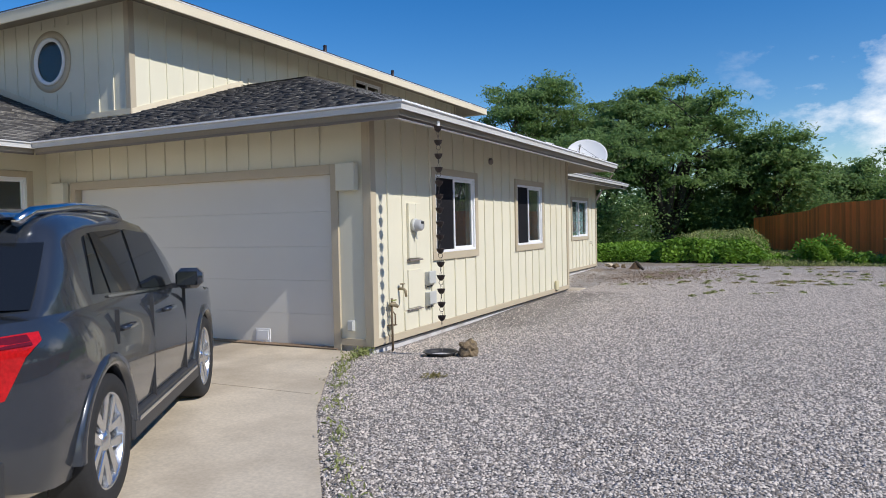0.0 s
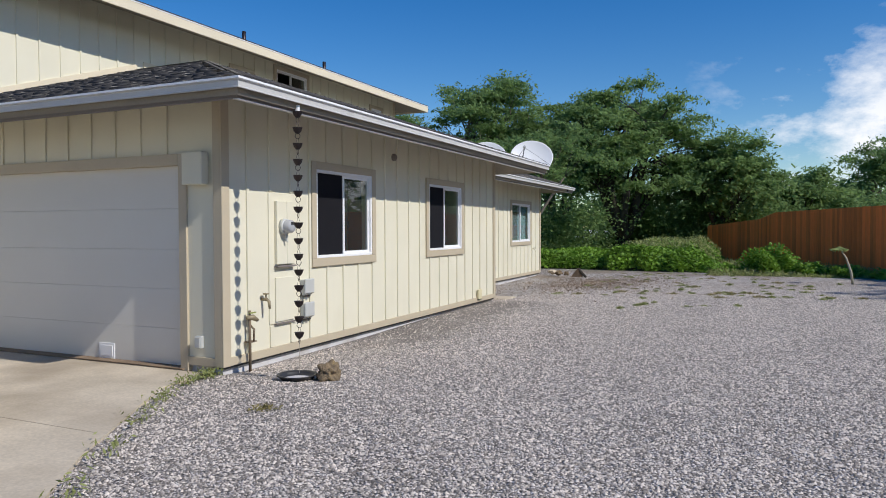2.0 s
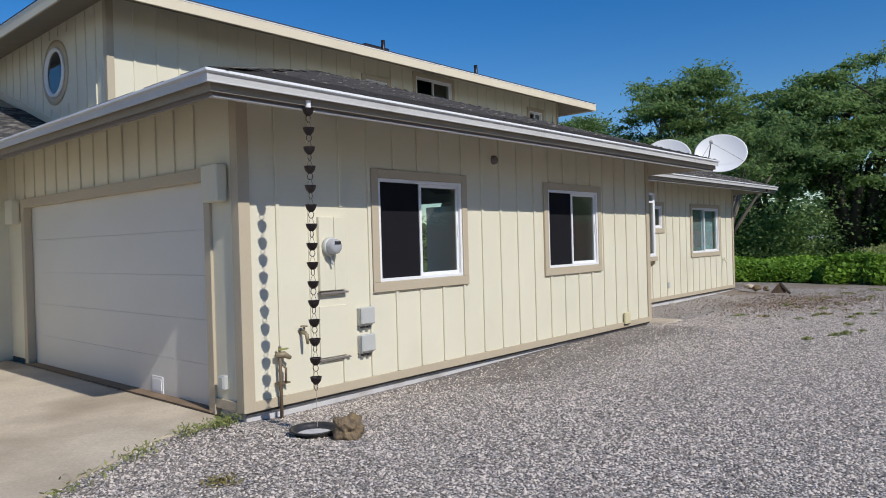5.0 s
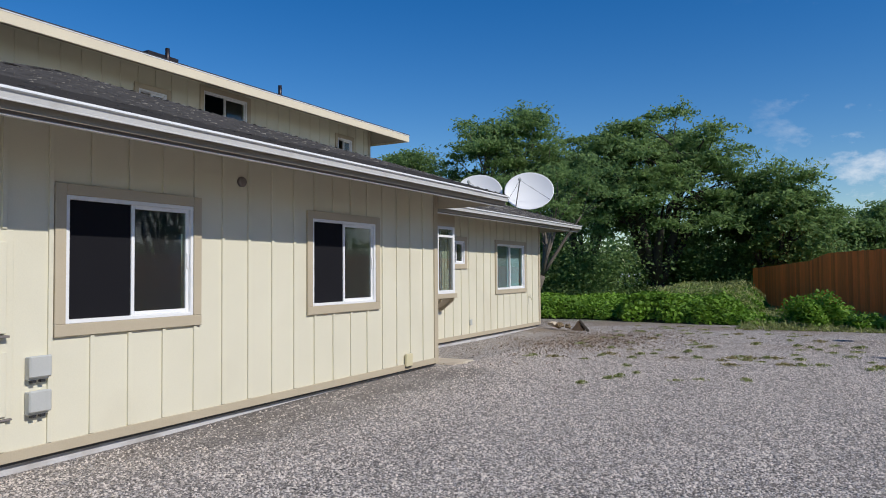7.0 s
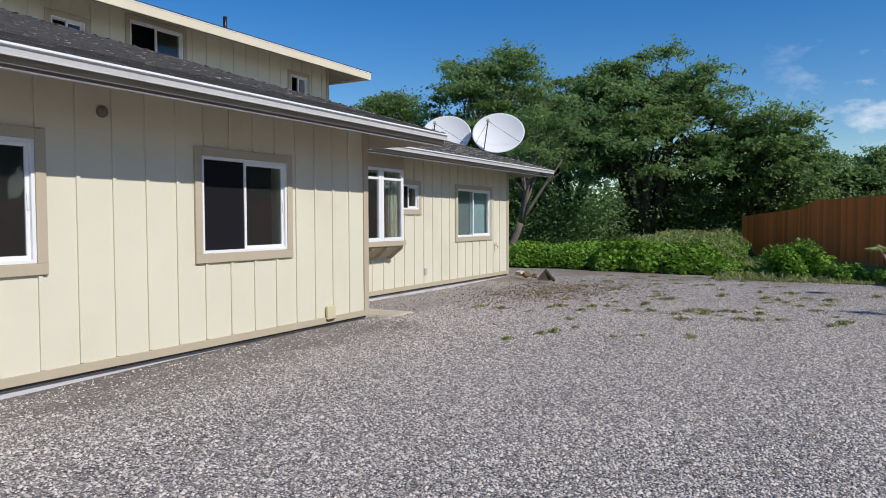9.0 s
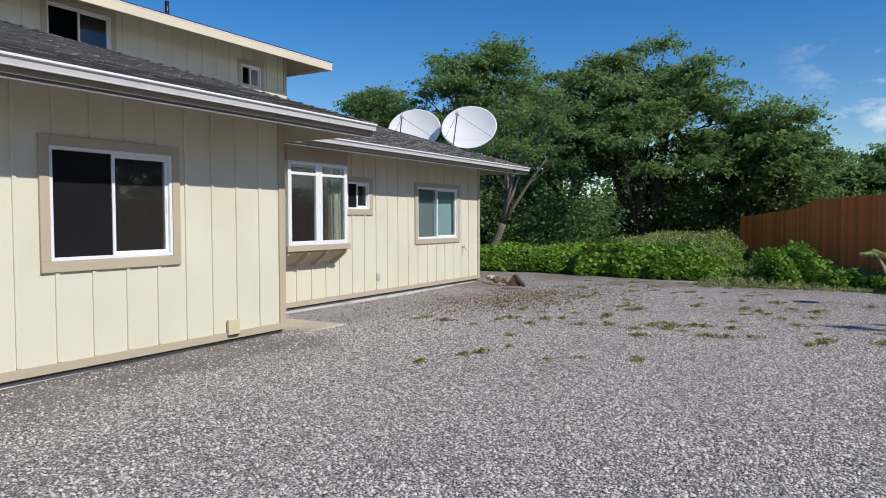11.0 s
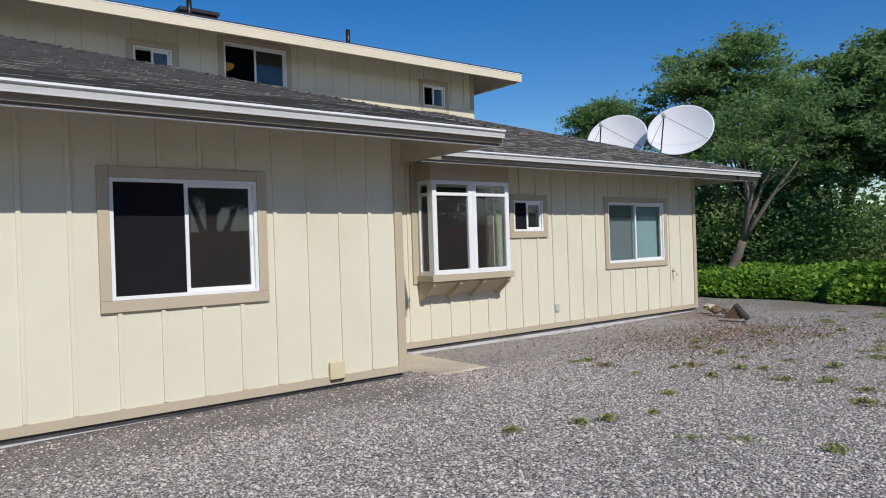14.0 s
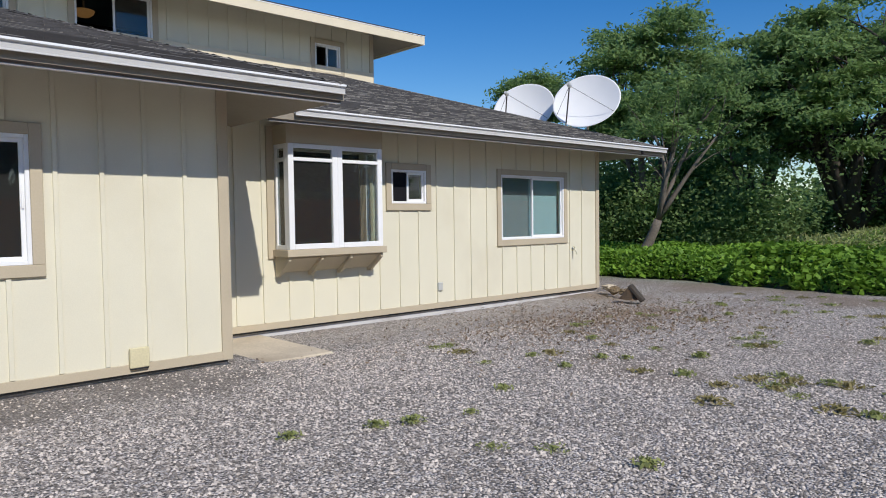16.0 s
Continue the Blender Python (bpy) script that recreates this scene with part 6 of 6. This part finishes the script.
# ---- satellite dishes ----
def dish(centre, normal, foot, label, width=1.5, height=1.27):
    t = thing("satellite_dish", label, "satellite dish", foot, "satellite dishes")
    m = Vector(normal).to_track_quat("Z", "Y").to_matrix().to_4x4()
    m = Matrix.Translation(Vector(centre) - Vector(foot)) @ m
    bm = bmesh.new()
    prof = [(0.0, -0.005), (0.12, -0.003), (0.25, 0.018), (0.38, 0.052), (0.48, 0.09), (0.5, 0.098), (0.505, 0.09), (0.5, 0.08), (0.38, 0.035), (0.2, 0.0), (0.0, -0.03)]
    lathe(bm, prof, 40)
    bmesh.ops.transform(bm, matrix=m @ Matrix.Diagonal((width, height, 1.2, 1)), verts=bm.verts)
    part("reflector", bm, DISH, t, "white oval reflector", True)
    fp = m @ Vector((-0.26, 0.14, 0.56))
    low = m @ Vector((-0.27 * width, -0.44 * height, 0.08))
    bm = tube(bmesh.new(), [low, low.lerp(fp, 0.5), fp], 0.016, 8)
    part("feed_arm", bm, DARKMETAL, t, "dark feed arm")
    bm = tube(bmesh.new(), [m @ Vector((0.50 * width * 0.86, -0.25 * height, 0.1)), fp], 0.005, 5)
    tube(bm, [m @ Vector((-0.50 * width * 0.86, -0.25 * height, 0.1)), fp], 0.005, 5)
    part("stay", bm, DARKMETAL, t, "thin stay wires")
    d = (m.to_3x3() @ Vector((0, 0, 1))).normalized()
    bm = tube(bmesh.new(), [fp - d * 0.02, fp + d * 0.05, fp + d * 0.10], [0.05, 0.05, 0.035], 12)
    part("feed_horn", bm, GREYBOX, t, "grey feed horn")
    bk = m @ Vector((0, 0, -0.05))
    bm = tube(bmesh.new(), [(0, 0, -0.05), (0, 0, max(0.1, bk.z - 0.12)), bk], 0.03, 10)
    part("mast", bm, RUSTPIPE, t, "rusty pipe mast")
    part("foot_plate", boxes((-0.15, 0.15, -0.15, 0.15, -0.06, 0.02)), DARKMETAL, t)


for cx, cy, cz, lab in ((-6.97, 26.15, 4.03, "large white oval satellite dish on the rear roof"), (-8.6, 25.95, 4.05, "white satellite dish further back on the rear roof")):
    fy = cy + 0.42
    dish((cx, cy, cz), (0.32, -0.87, 0.36), (cx - 0.3, fy, min(zbe(cx - 0.3, fy), zbn(cx - 0.3, fy)) + 0.03), lab)


# ---- shingles ----
def shingle_rows(origin, along, up, width_at, courses, rs, expose=0.125):
    """Tabs laid course by course on a slope: yields placement matrices and widths."""
    normal = along.cross(up).normalized()
    if normal.z < 0:
        normal = -normal
    for c in range(courses):
        a, b = width_at(c * expose)
        s = a - rs.uniform(0, 0.3)
        while s < b:
            w = rs.choice((0.15, 0.2, 0.26, 0.33))
            lo, hi = max(s, a), min(s + w, b)
            if hi - lo > 0.05:
                yield c, lo, hi, normal, rs.choice((0.008, 0.013, 0.02))
            s += w + 0.002


def shingled(parent, origin, along, up, width_at, courses, seed, near=0):
    rs = random.Random(seed)
    V, F = [], []
    origin, along, up = Vector(origin), Vector(along).normalized(), Vector(up).normalized()
    unit = {}
    for c, lo, hi, nrm, th in shingle_rows(origin, along, up, width_at, courses, rs):
        p = origin + up * (c * 0.125 - 0.02) + nrm * 0.004
        tail = 0.135
        corners = [p + along * lo, p + along * hi, p + along * hi + up * tail, p + along * lo + up * tail]
        lift = [nrm * (0.004 + th), nrm * (0.004 + th), nrm * 0.003, nrm * 0.003]
        lower = [q + nrm * 0.0 for q in corners]
        upper = [q + l for q, l in zip(corners, lift)]
        if near > 0:
            near -= 1
            me = bpy.data.meshes.new("shingle")
            me.from_pydata([tuple(v) for v in lower + upper], [], [(4, 5, 6, 7), (0, 1, 5, 4), (1, 2, 6, 5), (3, 0, 4, 7)])
            me.materials.append(SHINGLE)
            me.materials.append(DARKEDGE)
            me.polygons[1].material_index = 1
            ob = new("shingle", me)
            ob.parent = parent
        else:
            k = len(V)
            V += [tuple(v) for v in lower + upper]
            F += [(k + 4, k + 5, k + 6, k + 7), (k, k + 1, k + 5, k + 4), (k + 1, k + 2, k + 6, k + 5), (k + 3, k, k + 4, k + 7)]
    me = mesh_from("shingles", V, F, SHINGLE)
    me.materials.append(DARKEDGE)
    me.polygons.foreach_set("material_index", np.tile(np.array([0, 1, 0, 0], np.int32), len(F) // 4))
    ob = new("shingles", me)
    ob.parent = parent
    tagged(ob, "dark grey weathered asphalt shingles", kind="stuff")


L = math.hypot(1, K)
run = MIDY - EY0
shingled(roof_a, (EX + 0.03, EY0, EZ + 0.004), (0, 1, 0), (-1, 0, K), lambda s: (s / L - 0.02, 2 * run - s / L + 0.02), int(run * L / 0.125), 1, 300)
shingled(roof_a, (EX, EY0 - 0.03, EZ + 0.004), (-1, 0, 0), (0, 1, K), lambda s: (s / L - 0.02, (EX - WEX + s / L) if s / L < UY0 - EY0 else EX - UX), int(run * L / 0.125), 2)
shingled(roof_a, (EX, EY1 + 0.03, EZ + 0.004), (-1, 0, 0), (0, -1, K), lambda s: (s / L - 0.02, EX - UX), int(run * L / 0.125), 3)
shingled(roof_b, (BEX + 0.03, 0, BEZ + 0.004), (0, 1, 0), (-1, 0, K), lambda s: (max(yv(BEX - s / L), 12.0), BEY1 - s / L + 0.02), int(5.25 * L / 0.125), 4)
shingled(roof_w, (WEX + 0.03, -2.0, EZ + 0.004), (0, 1, 0), (-1, 0, K), lambda s: (0, min(EY0 + s / L, UY0) + 2.0), 40, 5)


def hip_cap(parent, a, b):
    a, b = Vector(a), Vector(b)
    d = (b - a).normalized()
    side = d.cross(Vector((0, 0, 1))).normalized()
    n = int((b - a).length / 0.15)
    V, F = [], []
    for k in range(n):
        p, q = a + d * (k * 0.15), a + d * (k * 0.15 + 0.17)
        o = len(V)
        up0, up1 = Vector((0, 0, 0.030)), Vector((0, 0, 0.022))
        dn = Vector((0, 0, -0.035))
        V += [tuple(v) for v in (p - side * 0.14 + up0 + dn, p + up0, p + side * 0.14 + up0 + dn, q - side * 0.14 + up1 + dn, q + up1, q + side * 0.14 + up1 + dn)]
        F += [(o, o + 1, o + 4, o + 3), (o + 1, o + 2, o + 5, o + 4)]
    ob = new("hip_caps", mesh_from("hip_caps", V, F, SHINGLE))
    ob.parent = parent


PZ = EZ + K * run
hip_cap(roof_a, (EX, EY0, EZ + 0.01), (PX, MIDY, PZ + 0.01))
hip_cap(roof_a, (EX, EY1, EZ + 0.01), (PX, MIDY, PZ + 0.01))
hip_cap(roof_a, (PX, MIDY, PZ + 0.01), (UX, MIDY, PZ + 0.01))
hip_cap(roof_b, (BEX, BEY1, BEZ + 0.01), (-11.0, BEY1 - 5.26, BEZ + K * 5.26 + 0.01))


# ---- loose gravel ----
def stones():
    rs = np.random.RandomState(77)
    n = 300000
    x = rs.uniform(-5.2, 4.2, n)
    y = 2.6 + rs.uniform(0, 1, n) ** 1.3 * 24.5
    edge = edge_x(y)
    keep = (x > edge + 0.02) & ((y < FY) | (x > AX + 0.03)) & ~((y > 16.65) & (y < 18.0) & (x < -4.82))
    keep &= rs.uniform(0, 1, n) < np.clip((27.0 - y) / 10.0, 0, 1)
    # fewer clean stones along the drip line of the garage wall
    strip = np.clip((-3.1 + 0.3 * np.sin(y * 1.7) - x) / 0.7, 0, 1) * np.clip((y - 9.5) / 1.5, 0, 1) * np.clip((17.4 - y) / 1.0, 0, 1)
    keep &= rs.uniform(0, 1, n) > 0.72 * strip
    x, y = x[keep], y[keep]
    n = len(x)
    r = rs.uniform(0.0065, 0.0155, n)
    z = dip(x, y) + r * 0.25
    base = np.array([(1, 0, 0), (0, 1, 0), (-1, 0, 0), (0, -1, 0), (0.1, 0, 1)], float)
    v = base[None] * r[:, None, None] * rs.uniform(0.6, 1.35, (n, 5, 1)) + rs.normal(0, 0.12, (n, 5, 3)) * r[:, None, None]
    a = rs.uniform(0, 2 * np.pi, n)
    ca, sa = np.cos(a)[:, None], np.sin(a)[:, None]
    vx, vy = v[:, :, 0] * ca - v[:, :, 1] * sa, v[:, :, 0] * sa + v[:, :, 1] * ca
    v = np.stack([vx + x[:, None], vy + y[:, None], v[:, :, 2] * 0.8 + z[:, None]], 2).reshape(-1, 3)
    f = np.array([(0, 1, 4), (1, 2, 4), (2, 3, 4), (3, 0, 4)])
    f = (np.arange(n)[:, None, None] * 5 + f[None]).reshape(-1, 3)
    tagged(new("gravel", mesh_from("gravel", v, f, STONE)), "loose crushed grey gravel stones", "gravel", kind="stuff")


stones()
